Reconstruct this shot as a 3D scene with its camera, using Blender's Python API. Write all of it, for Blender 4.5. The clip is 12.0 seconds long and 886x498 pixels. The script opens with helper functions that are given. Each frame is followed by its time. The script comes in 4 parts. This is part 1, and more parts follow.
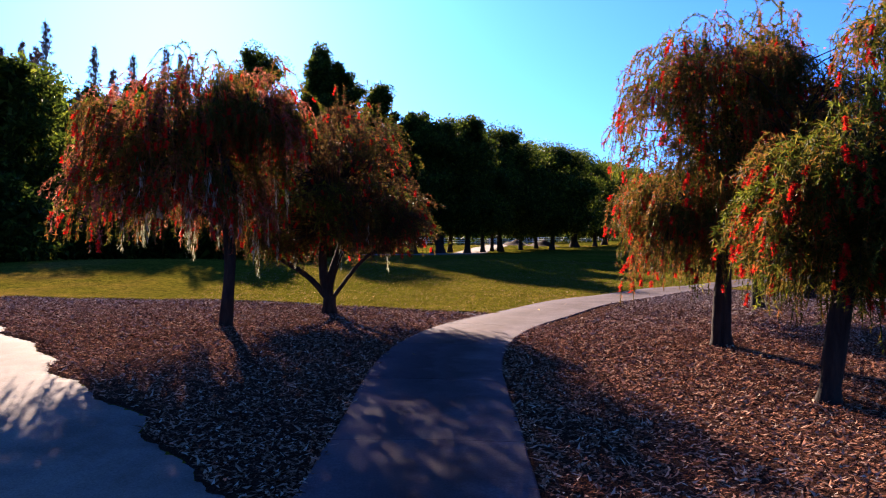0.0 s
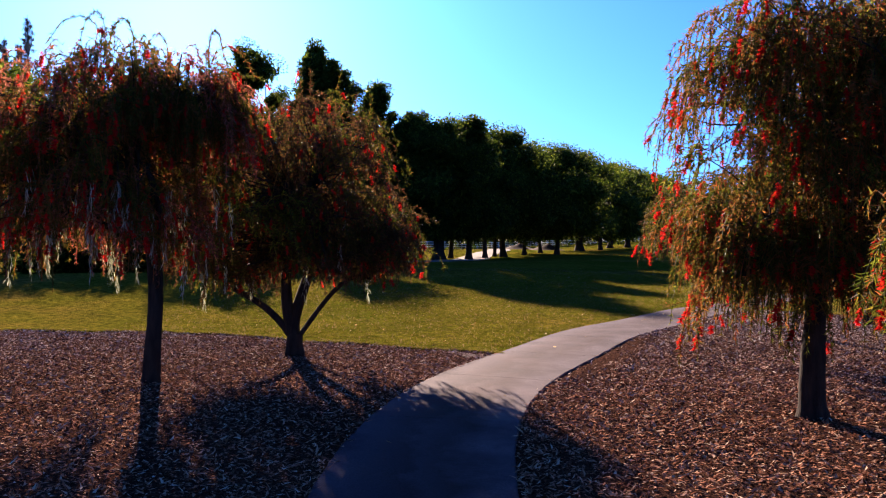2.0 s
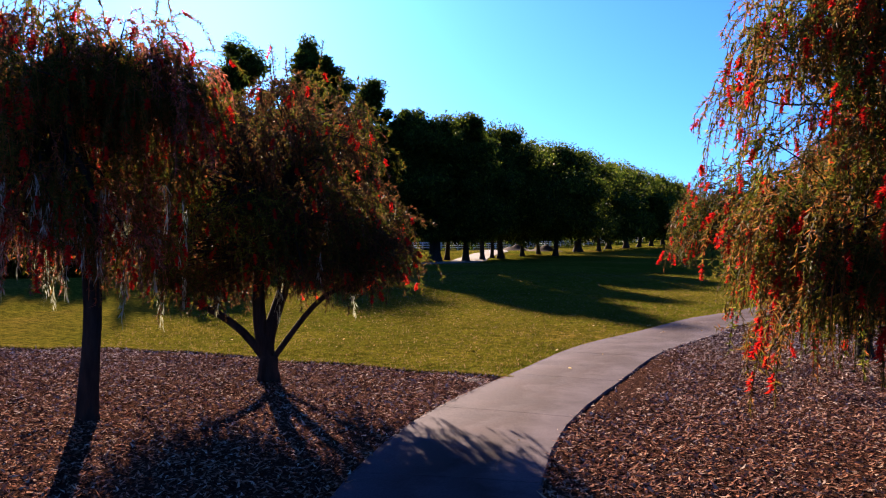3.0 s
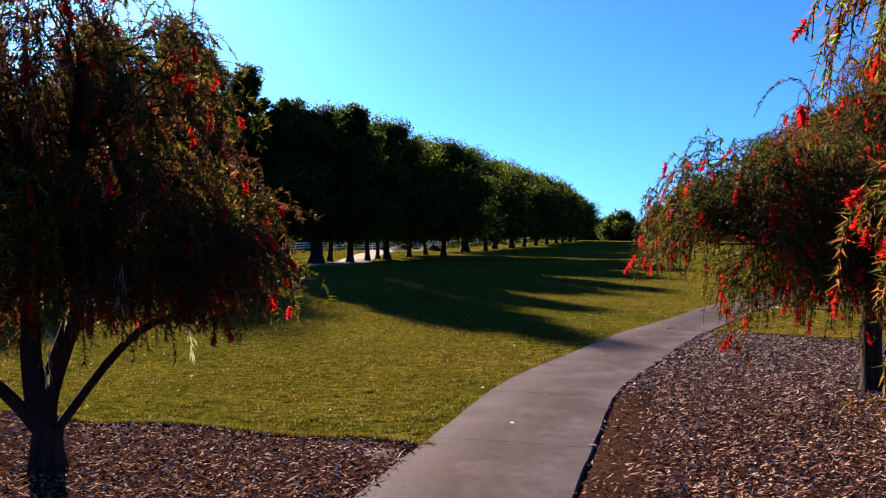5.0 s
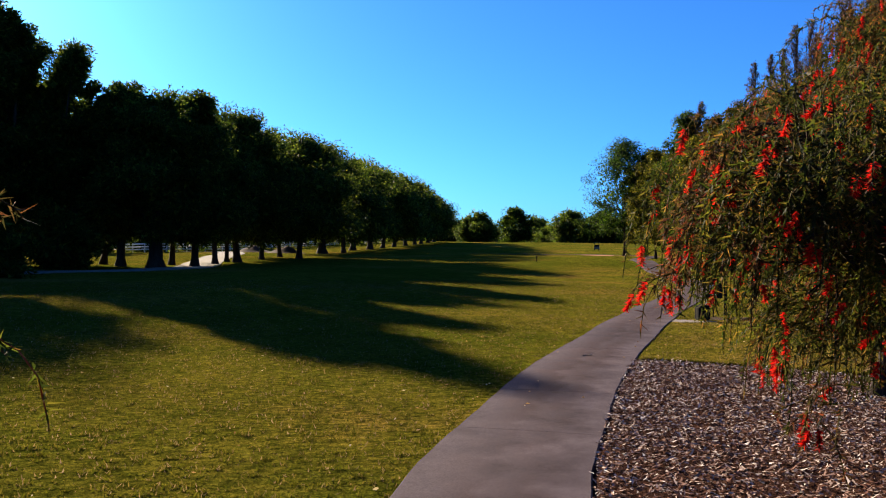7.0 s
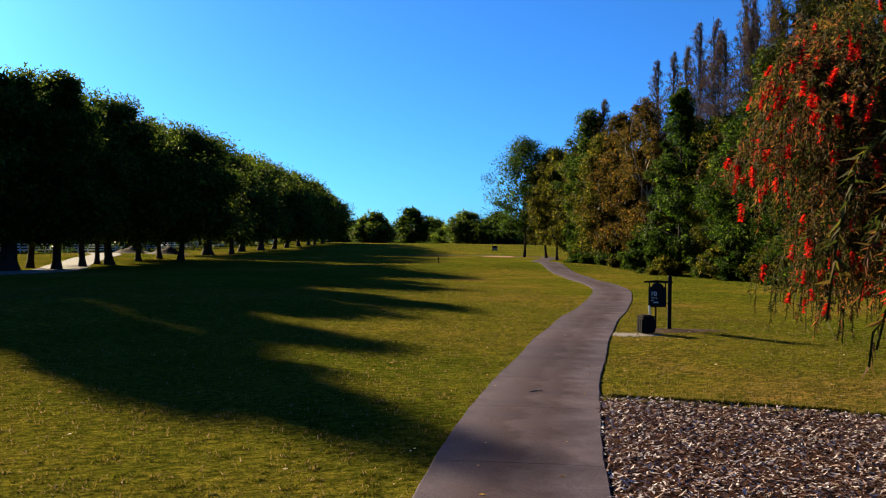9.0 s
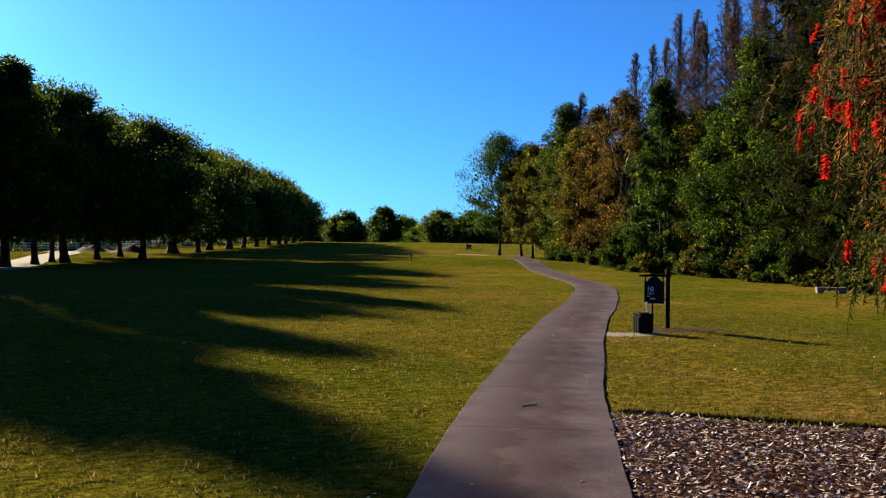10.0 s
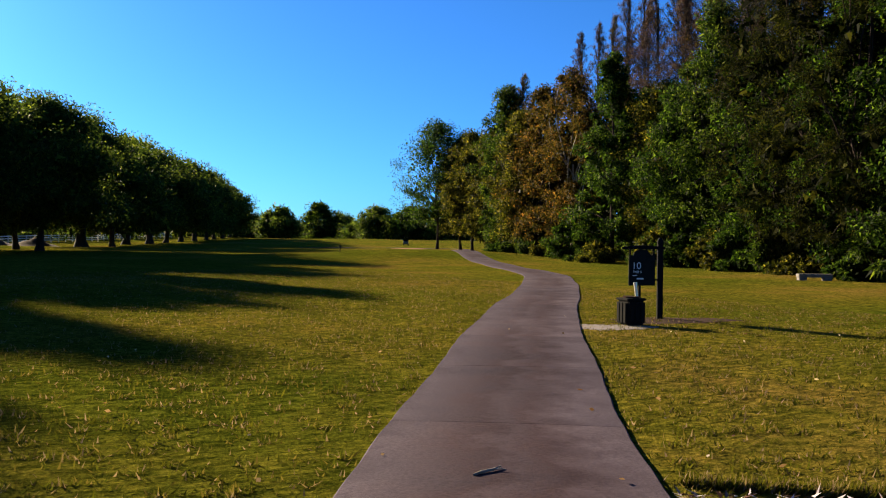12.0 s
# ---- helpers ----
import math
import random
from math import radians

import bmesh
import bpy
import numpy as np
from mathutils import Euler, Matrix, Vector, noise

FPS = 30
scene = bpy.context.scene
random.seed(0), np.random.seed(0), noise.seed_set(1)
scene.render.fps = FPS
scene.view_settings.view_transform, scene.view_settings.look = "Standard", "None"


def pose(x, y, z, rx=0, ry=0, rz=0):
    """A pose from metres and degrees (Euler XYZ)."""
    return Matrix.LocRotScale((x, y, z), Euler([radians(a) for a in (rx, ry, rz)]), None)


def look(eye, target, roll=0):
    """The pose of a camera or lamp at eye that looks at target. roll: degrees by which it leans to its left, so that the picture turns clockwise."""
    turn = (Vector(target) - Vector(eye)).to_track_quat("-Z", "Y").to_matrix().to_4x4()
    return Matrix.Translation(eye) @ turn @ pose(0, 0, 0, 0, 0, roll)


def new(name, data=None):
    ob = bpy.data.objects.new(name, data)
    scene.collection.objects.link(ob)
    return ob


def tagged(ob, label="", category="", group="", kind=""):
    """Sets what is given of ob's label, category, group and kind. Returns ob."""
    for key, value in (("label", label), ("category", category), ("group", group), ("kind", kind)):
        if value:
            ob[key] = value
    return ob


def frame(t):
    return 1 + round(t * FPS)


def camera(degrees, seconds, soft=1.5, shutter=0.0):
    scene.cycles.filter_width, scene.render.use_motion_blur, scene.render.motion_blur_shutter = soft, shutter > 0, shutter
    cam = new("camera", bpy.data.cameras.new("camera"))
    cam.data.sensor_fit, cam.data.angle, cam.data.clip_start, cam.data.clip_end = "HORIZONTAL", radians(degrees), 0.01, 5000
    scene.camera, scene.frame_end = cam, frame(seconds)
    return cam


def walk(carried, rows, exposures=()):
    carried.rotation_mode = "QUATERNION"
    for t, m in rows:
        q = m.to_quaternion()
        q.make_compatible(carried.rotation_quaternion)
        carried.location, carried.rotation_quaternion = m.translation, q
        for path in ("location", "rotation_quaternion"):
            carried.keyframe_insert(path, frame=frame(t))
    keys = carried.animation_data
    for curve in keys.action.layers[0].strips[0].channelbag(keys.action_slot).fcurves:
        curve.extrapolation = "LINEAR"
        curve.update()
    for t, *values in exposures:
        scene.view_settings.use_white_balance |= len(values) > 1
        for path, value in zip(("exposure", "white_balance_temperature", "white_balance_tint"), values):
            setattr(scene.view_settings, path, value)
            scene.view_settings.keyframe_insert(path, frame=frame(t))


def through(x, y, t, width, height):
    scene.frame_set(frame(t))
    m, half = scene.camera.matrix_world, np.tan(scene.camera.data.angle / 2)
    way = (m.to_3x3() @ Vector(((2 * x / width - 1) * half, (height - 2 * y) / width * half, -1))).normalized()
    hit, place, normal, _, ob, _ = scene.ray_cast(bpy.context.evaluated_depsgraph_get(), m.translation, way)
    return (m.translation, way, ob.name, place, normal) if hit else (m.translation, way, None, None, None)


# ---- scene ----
cam = camera(54.8, 12.0, soft=1.15)
METRES, EYE, TILT, LEAN, TURN = 34.0, 2.72, 0.0, 0.0, 0.0
ROWS = [
    (0.0, 0.0, 0.0, 0.0, 0.01, -0.68, -0.61),
    (0.5, 0.0017, 0.0318, 0.0015, 0.04, -0.63, -0.57),
    (1.0, 0.0044, 0.0656, 0.0046, 0.07, -0.61, -0.55),
    (1.5, 0.0056, 0.0977, 0.0089, 0.09, -0.59, -0.52),
    (2.0, 0.0055, 0.1327, 0.0139, 0.15, -0.6, -0.48),
    (2.5, 0.0049, 0.171, 0.0161, 0.21, -0.58, -0.49),
    (4.5, 0.0009, 0.3265, 0.0173, -5.2, -0.58, -0.36),
    (5.0, 0.0022, 0.3684, 0.0173, -8.01, -0.54, -0.38),
    (5.5, 0.0044, 0.4101, 0.0168, -10.6, -0.53, -0.44),
    (6.0, 0.0082, 0.4522, 0.0186, -13.18, -0.5, -0.43),
    (6.5, 0.0144, 0.495, 0.0199, -15.57, -0.47, -0.43),
    (7.0, 0.0212, 0.5371, 0.0213, -17.67, -0.42, -0.56),
    (9.0, 0.0673, 0.6924, 0.0201, -24.71, -0.28, -0.64),
    (9.5, 0.0858, 0.7333, 0.0161, -26.49, -0.24, -0.62),
    (10.0, 0.1063, 0.7747, 0.0112, -26.49, -0.26, -0.59),
    (10.5, 0.1294, 0.8176, 0.005, -26.4, -0.26, -0.55),
    (11.0, 0.1547, 0.8605, -0.0015, -27.57, -0.26, -0.54),
    (11.5, 0.1819, 0.9045, -0.0076, -29.15, -0.28, -0.52),
    (12.0, 0.2124, 0.9503, -0.0127, -30.61, -0.3, -0.52),
]
walk(cam, [(t, pose(0, 0, EYE, TILT, LEAN, TURN) @ pose(METRES * x, METRES * y, METRES * z, 90 + pitch, roll, yaw)) for t, x, y, z, yaw, pitch, roll in ROWS],
     exposures=[(0.0, 2.5, 6500, 34), (2.5, 2.38, 6500, 32), (5.0, 2.23, 6500, 26), (7.0, 2.07, 6550, 15), (9.0, 2.0, 6800, 10), (12.0, 2.03, 6900, 11)])

# ---------------------------------------------------------------- world and sun
SUN_AZ, SUN_EL = -17.5, 18.9          # degrees: azimuth from +y towards +x, height
sun_dir = Vector((math.sin(radians(SUN_AZ)) * math.cos(radians(SUN_EL)),
                  math.cos(radians(SUN_AZ)) * math.cos(radians(SUN_EL)), math.sin(radians(SUN_EL))))
world = bpy.data.worlds.new("world")
scene.world = world
world.use_nodes = True
wn = world.node_tree
sky = wn.nodes.new("ShaderNodeTexSky")
sky.sky_type = 'NISHITA'
sky.sun_disc = False
sky.sun_elevation = radians(SUN_EL)
sky.sun_rotation = radians(SUN_AZ)
sky.air_density, sky.dust_density, sky.ozone_density = 0.8, 0.55, 4.0
wn.nodes["Background"].inputs["Strength"].default_value = 0.05
tint = wn.nodes.new("ShaderNodeMix")
tint.data_type, tint.blend_type = 'RGBA', 'MULTIPLY'
tint.inputs[0].default_value = 1.0
tint.inputs[7].default_value = (0.17, 0.54, 0.97, 1)
wn.links.new(sky.outputs[0], tint.inputs[6])
wn.links.new(tint.outputs[2], wn.nodes["Background"].inputs["Color"])
sun_data = bpy.data.lights.new("sun", 'SUN')
sun_data.energy, sun_data.angle, sun_data.color = 5.0, radians(0.55), (1.0, 0.84, 0.58)
sun = new("sun", sun_data)
sun.matrix_world = look(sun_dir * 200, (0, 0, 0))


# ---------------------------------------------------------------- materials
def mat(name):
    m = bpy.data.materials.new(name)
    m.use_nodes = True
    nt = m.node_tree
    return m, nt, nt.nodes["Principled BSDF"]


def node(nt, kind, **values):
    n = nt.nodes.new(kind)
    for key, value in values.items():
        n.inputs[key.replace("_", " ")].default_value = value
    return n


def ramp(nt, source, stops):
    r = nt.nodes.new("ShaderNodeValToRGB")
    el = r.color_ramp.elements
    while len(el) < len(stops):
        el.new(0.5)
    for e, (p, c) in zip(el, stops):
        e.position, e.color = p, (*c, 1)
    nt.links.new(source, r.inputs[0])
    return r.outputs[0]


def mix(nt, fac, a, b, blend='MIX'):
    n = nt.nodes.new("ShaderNodeMix")
    n.data_type, n.blend_type = 'RGBA', blend
    for sock, value in ((n.inputs[0], fac), (n.inputs[6], a), (n.inputs[7], b)):
        if isinstance(value, (float, int)):
            sock.default_value = value
        elif isinstance(value, tuple):
            sock.default_value = (*value, 1)
        else:
            nt.links.new(value, sock)
    return n.outputs[2]


def noise_tex(nt, scale, detail=4, rough=0.55, coords="Object", stretch=None):
    tc = nt.nodes.new("ShaderNodeTexCoord")
    n = node(nt, "ShaderNodeTexNoise", Scale=scale, Detail=detail, Roughness=rough)
    if stretch:
        mp = nt.nodes.new("ShaderNodeMapping")
        mp.inputs["Scale"].default_value = stretch
        nt.links.new(tc.outputs[coords], mp.inputs[0])
        nt.links.new(mp.outputs[0], n.inputs["Vector"])
    else:
        nt.links.new(tc.outputs[coords], n.inputs["Vector"])
    return n.outputs[0]


def bump(nt, p, height, strength, distance):
    b = node(nt, "ShaderNodeBump", Strength=strength, Distance=distance)
    nt.links.new(height, b.inputs["Height"])
    nt.links.new(b.outputs[0], p.inputs["Normal"])


def foliage_mat(name, stops, through=0.35, rough=0.65, lit=1.6, spec=0.12):
    """Leaves: a mix of surface and light that passes through, varied leaf by leaf."""
    m, nt, p = mat(name)
    geo = nt.nodes.new("ShaderNodeNewGeometry")
    col = ramp(nt, geo.outputs["Random Per Island"], stops)
    big = noise_tex(nt, 0.6, 3)
    col = mix(nt, 0.5, col, ramp(nt, big, [(0.3, (0.55, 0.55, 0.55)), (0.7, (1.35, 1.3, 1.2))]), 'MULTIPLY')
    nt.links.new(col, p.inputs["Base Color"])
    p.inputs["Roughness"].default_value = rough
    p.inputs["Specular IOR Level"].default_value = spec
    tr = nt.nodes.new("ShaderNodeBsdfTranslucent")
    nt.links.new(mix(nt, 1.0, col, (lit, lit, lit * 0.7), 'MULTIPLY'), tr.inputs[0])
    ms = nt.nodes.new("ShaderNodeMixShader")
    ms.inputs[0].default_value = through
    nt.links.new(p.outputs[0], ms.inputs[1])
    nt.links.new(tr.outputs[0], ms.inputs[2])
    nt.links.new(ms.outputs[0], nt.nodes["Material Output"].inputs[0])
    return m


def plain(name, col, rough=0.6, metal=0.0, vary=0.25, scale=8.0, relief=0.15):
    m, nt, p = mat(name)
    n = noise_tex(nt, scale, 5)
    lo, hi = tuple(c * (1 - vary) for c in col), tuple(min(1, c * (1 + vary)) for c in col)
    nt.links.new(ramp(nt, n, [(0.3, lo), (0.7, hi)]), p.inputs["Base Color"])
    p.inputs["Roughness"].default_value, p.inputs["Metallic"].default_value = rough, metal
    bump(nt, p, noise_tex(nt, scale * 6, 4), relief, 0.01)
    p.inputs["Specular IOR Level"].default_value = 0.35 if rough < 0.7 else 0.06
    return m


def bark_mat(name, lo, hi):
    m, nt, p = mat(name)
    n = noise_tex(nt, 9, 6, 0.65, stretch=(1, 1, 0.18))
    nt.links.new(ramp(nt, n, [(0.3, lo), (0.7, hi)]), p.inputs["Base Color"])
    p.inputs["Roughness"].default_value = 0.9
    bump(nt, p, n, 0.9, 0.03)
    p.inputs["Specular IOR Level"].default_value = 0.05
    return m


def grass_mat():
    m, nt, p = mat("grass")
    patch = noise_tex(nt, 0.09, 5, 0.6)
    mid = noise_tex(nt, 0.9, 6, 0.65)
    fine = noise_tex(nt, 26, 6, 0.7)
    col = ramp(nt, patch, [(0.40, (0.069, 0.080, 0.009)), (0.56, (0.102, 0.092, 0.013)), (0.71, (0.165, 0.106, 0.030))])
    col = mix(nt, 0.55, col, ramp(nt, mid, [(0.35, (0.5, 0.62, 0.5)), (0.65, (1.3, 1.2, 1.1))]), 'MULTIPLY')
    col = mix(nt, 0.8, col, ramp(nt, fine, [(0.3, (0.3, 0.36, 0.3)), (0.7, (1.7, 1.6, 1.5))]), 'MULTIPLY')
    nt.links.new(col, p.inputs["Base Color"])
    p.inputs["Roughness"].default_value = 0.95
    p.inputs["Specular IOR Level"].default_value = 0.0
    tufts = noise_tex(nt, 7.0, 6, 0.75, stretch=(0.7, 1.2, 1.0))
    col = mix(nt, 0.85, col, ramp(nt, tufts, [(0.38, (0.32, 0.40, 0.45)), (0.5, (1.0, 1.0, 1.0)), (0.62, (1.95, 1.75, 1.9))]), 'MULTIPLY')
    nt.links.new(col, p.inputs["Base Color"])
    rows = noise_tex(nt, 3.6, 6, 0.72, stretch=(0.5, 1.25, 1.0))
    clump = noise_tex(nt, 9.0, 5, 0.7, stretch=(0.7, 1.2, 1.0))
    hgt = mix(nt, 0.5, mix(nt, 0.5, fine, clump), rows)
    bump(nt, p, hgt, 1.0, 0.34)
    return m


def mulch_mat():
    m, nt, p = mat("mulch")
    n = noise_tex(nt, 42, 6, 0.75, stretch=(1, 0.6, 1))
    big = noise_tex(nt, 0.5, 4)
    col = ramp(nt, n, [(0.3, (0.014, 0.0075, 0.006)), (0.5, (0.042, 0.022, 0.016)), (0.72, (0.11, 0.066, 0.05))])
    col = mix(nt, 0.6, col, ramp(nt, big, [(0.35, (0.7, 0.66, 0.66)), (0.65, (1.25, 1.1, 1.0))]), 'MULTIPLY')
    nt.links.new(col, p.inputs["Base Color"])
    p.inputs["Roughness"].default_value = 0.95
    p.inputs["Specular IOR Level"].default_value = 0.0
    bump(nt, p, n, 1.0, 0.05)
    return m


def chip_mat():
    m, nt, p = mat("wood_chips")
    geo = nt.nodes.new("ShaderNodeNewGeometry")
    own = geo.outputs["Random Per Island"]
    fresh = ramp(nt, own, [(0.0, (0.022, 0.009, 0.006)), (0.3, (0.15, 0.058, 0.034)), (0.7, (0.30, 0.14, 0.088)), (0.92, (0.35, 0.22, 0.15)), (1.0, (0.40, 0.31, 0.23))])
    grey = ramp(nt, own, [(0.0, (0.02, 0.012, 0.010)), (0.35, (0.11, 0.062, 0.05)), (0.62, (0.24, 0.17, 0.15)), (0.82, (0.40, 0.34, 0.32)), (1.0, (0.55, 0.50, 0.48))])
    # the bed is weathered grey to the north, fresher and redder to the south
    sep = nt.nodes.new("ShaderNodeSeparateXYZ")
    nt.links.new(geo.outputs["Position"], sep.inputs[0])
    age = node(nt, "ShaderNodeMapRange")
    for sock, value in zip(age.inputs[1:5], (17.0, 30.0, 0.0, 1.0)):
        sock.default_value = value
    nt.links.new(sep.outputs[1], age.inputs[0])
    col = mix(nt, age.outputs[0], fresh, grey)
    nt.links.new(col, p.inputs["Base Color"])
    p.inputs["Roughness"].default_value = 0.85
    p.inputs["Specular IOR Level"].default_value = 0.0
    return m


def concrete_mat(name, lo, hi, stain=(0.30, 0.185, 0.15)):
    m, nt, p = mat(name)
    uv = nt.nodes.new("ShaderNodeUVMap")
    uv.uv_map = "along"
    sep = nt.nodes.new("ShaderNodeSeparateXYZ")
    nt.links.new(uv.outputs[0], sep.inputs[0])
    info = nt.nodes.new("ShaderNodeObjectInfo")
    tc = nt.nodes.new("ShaderNodeNewGeometry")
    n1 = node(nt, "ShaderNodeTexNoise", Scale=1.1, Detail=6, Roughness=0.62)
    nt.links.new(tc.outputs["Position"], n1.inputs["Vector"])
    n2 = node(nt, "ShaderNodeTexNoise", Scale=38, Detail=6, Roughness=0.75)
    nt.links.new(tc.outputs["Position"], n2.inputs["Vector"])
    n3 = node(nt, "ShaderNodeTexNoise", Scale=0.35, Detail=3, Roughness=0.5)
    nt.links.new(tc.outputs["Position"], n3.inputs["Vector"])
    col = ramp(nt, n1.outputs[0], [(0.3, lo), (0.7, hi)])
    wander = nt.nodes.new("ShaderNodeMath")
    wander.operation = 'MULTIPLY_ADD'
    wander.inputs[1].default_value, wander.inputs[2].default_value = 0.7, -0.35
    nt.links.new(n1.outputs[0], wander.inputs[0])
    across = nt.nodes.new("ShaderNodeMath")
    nt.links.new(sep.outputs[0], across.inputs[0])
    nt.links.new(wander.outputs[0], across.inputs[1])
    band = ramp(nt, across.outputs[0], [(0.1, (0, 0, 0)), (0.4, (0.85, 0.85, 0.85)), (0.5, (0.5, 0.5, 0.5)), (0.62, (0.85, 0.85, 0.85)), (0.9, (0, 0, 0))])
    fac = mix(nt, 1.0, band, ramp(nt, n3.outputs[0], [(0.32, (0.25, 0.25, 0.25)), (0.52, (1, 1, 1))]), 'MULTIPLY')
    col = mix(nt, fac, col, mix(nt, 1.0, col, tuple(2.0 * c for c in stain), 'MULTIPLY'))
    col = mix(nt, 0.6, col, ramp(nt, n2.outputs[0], [(0.32, (0.4, 0.4, 0.42)), (0.68, (1.6, 1.56, 1.55))]), 'MULTIPLY')
    tone = ramp(nt, info.outputs["Random"], [(0, (0.9, 0.9, 0.92)), (1, (1.08, 1.06, 1.04))])
    col = mix(nt, 1.0, col, tone, 'MULTIPLY')
    nt.links.new(col, p.inputs["Base Color"])
    p.inputs["Roughness"].default_value = 0.85
    p.inputs["Specular IOR Level"].default_value = 0.04
    bump(nt, p, n2.outputs[0], 0.7, 0.01)
    return m


GRASS, MULCH, CHIPS = grass_mat(), mulch_mat(), chip_mat()
CONCRETE = concrete_mat("path_concrete", (0.040, 0.031, 0.040), (0.084, 0.067, 0.079), (0.26, 0.19, 0.18))
PALE = concrete_mat("pale_concrete", (0.075, 0.070, 0.066), (0.14, 0.13, 0.12), (0.5, 0.48, 0.45))
PALE_PLAIN = plain("weathered_concrete", (0.14, 0.13, 0.12), 0.9, 0, 0.2, 3)
SOIL = plain("soil", (0.036, 0.019, 0.014), 0.98, 0, 0.45, 5.0, 0.8)
BARK = bark_mat("dark_bark", (0.008, 0.006, 0.006), (0.036, 0.026, 0.021))
BARK_OAK = bark_mat("oak_bark", (0.010, 0.008, 0.007), (0.045, 0.036, 0.028))
BARK_PALE = bark_mat("pale_bark", (0.10, 0.085, 0.07), (0.36, 0.32, 0.27))
L_BRUSH = foliage_mat("bottlebrush_leaves", [(0, (0.01255, 0.02102, 0.003906)), (0.5, (0.03137, 0.04082, 0.006138)), (0.82, (0.0713, 0.0569, 0.01004)), (1, (0.1198, 0.05876, 0.01674))], 0.5, 0.6, 2.3, 0.06)
L_RUSTY = foliage_mat("rusty_bottlebrush_leaves", [(0, (0.02337, 0.02877, 0.007192)), (0.45, (0.06293, 0.04855, 0.01169)), (0.82, (0.1348, 0.05214, 0.01888)), (1, (0.2068, 0.05844, 0.02697))], 0.5, 0.6, 2.3, 0.06)
L_LIME = foliage_mat("lime_bottlebrush_leaves", [(0, (0.0186, 0.02976, 0.00496)), (0.55, (0.0465, 0.062, 0.00868)), (0.88, (0.1054, 0.1178, 0.01488)), (1, (0.186, 0.1612, 0.031))], 0.5, 0.6, 2.3, 0.06)
# maroon, brightened: pinkish flare haze is put into the leaf colour
L_MAROON_FLARE = foliage_mat("maroon_flare_bottlebrush_leaves", [(0, (0.05, 0.026, 0.022)), (0.5, (0.13, 0.045, 0.042)), (0.85, (0.25, 0.070, 0.060)), (1, (0.30, 0.14, 0.09))], 0.5, 0.6, 2.3, 0.06)
L_WINE = foliage_mat("wine_bottlebrush_leaves", [(0, (0.02194, 0.02268, 0.00945)), (0.55, (0.06034, 0.0378, 0.01701)), (0.88, (0.1207, 0.03402, 0.02457)), (1, (0.1756, 0.1228, 0.0378))], 0.45, 0.6, 1.5, 0.06)
L_DEEP = foliage_mat("deep_bottlebrush_leaves", [(0, (0.010, 0.017, 0.005)), (0.5, (0.028, 0.035, 0.008)), (0.85, (0.062, 0.055, 0.013)), (1, (0.11, 0.062, 0.02))], 0.45, 0.6, 1.7, 0.06)
L_OAK = foliage_mat("oak_leaves", [(0, (0.009, 0.017, 0.003)), (0.55, (0.022, 0.037, 0.006)), (0.85, (0.045, 0.064, 0.010)), (1, (0.10, 0.115, 0.018))], 0.45, 0.55, 2.3, 0.03)
# woodland ramps: crown shade and sunlit specks put into the leaf colour
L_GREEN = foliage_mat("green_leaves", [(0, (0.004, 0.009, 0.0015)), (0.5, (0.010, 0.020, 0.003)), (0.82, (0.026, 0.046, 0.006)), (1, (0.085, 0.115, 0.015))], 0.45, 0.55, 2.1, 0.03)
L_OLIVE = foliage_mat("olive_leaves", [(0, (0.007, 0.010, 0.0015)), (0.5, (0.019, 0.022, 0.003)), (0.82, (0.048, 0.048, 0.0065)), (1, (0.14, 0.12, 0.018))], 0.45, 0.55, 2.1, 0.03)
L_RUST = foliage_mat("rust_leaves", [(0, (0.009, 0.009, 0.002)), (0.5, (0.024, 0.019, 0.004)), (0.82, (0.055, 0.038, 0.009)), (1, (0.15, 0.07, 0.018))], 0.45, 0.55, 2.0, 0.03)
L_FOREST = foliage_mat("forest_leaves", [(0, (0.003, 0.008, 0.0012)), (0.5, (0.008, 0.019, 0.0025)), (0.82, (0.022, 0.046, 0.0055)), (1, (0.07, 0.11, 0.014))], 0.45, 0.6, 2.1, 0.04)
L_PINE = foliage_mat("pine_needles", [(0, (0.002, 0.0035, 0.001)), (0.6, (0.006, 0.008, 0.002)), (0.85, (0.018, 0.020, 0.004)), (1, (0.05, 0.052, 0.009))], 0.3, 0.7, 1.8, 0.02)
L_BARE = foliage_mat("cypress_twigs", [(0, (0.02601, 0.01618, 0.01272)), (0.6, (0.0578, 0.03237, 0.02312)), (1, (0.08092, 0.05202, 0.03584))], 0.25)
FLOWER = foliage_mat("red_bottlebrush_flowers", [(0, (0.24, 0.005, 0.006)), (0.5, (0.40, 0.010, 0.010)), (1, (0.50, 0.030, 0.016))], 0.5, 0.6, 1.45, 0.05)
MOSS = foliage_mat("spanish_moss", [(0, (0.14, 0.15, 0.13)), (1, (0.34, 0.35, 0.31))], 0.4, 0.9)
BLADE = foliage_mat("grass_blades", [(0, (0.0338, 0.04075, 0.00585)), (0.5, (0.0728, 0.07163, 0.0078)), (0.8, (0.1235, 0.09262, 0.0234)), (1, (0.221, 0.1544, 0.117))], 0.4, 0.95, 1.3, 0.0)
BLACK = plain("black_paint", (0.005, 0.005, 0.0055), 0.85, 0, 0.3, 12)
WHITE = plain("white_paint", (0.72, 0.72, 0.70), 0.5, 0, 0.08, 10)
GREY = plain("roof_shingle", (0.14, 0.13, 0.125), 0.9, 0, 0.3, 5)


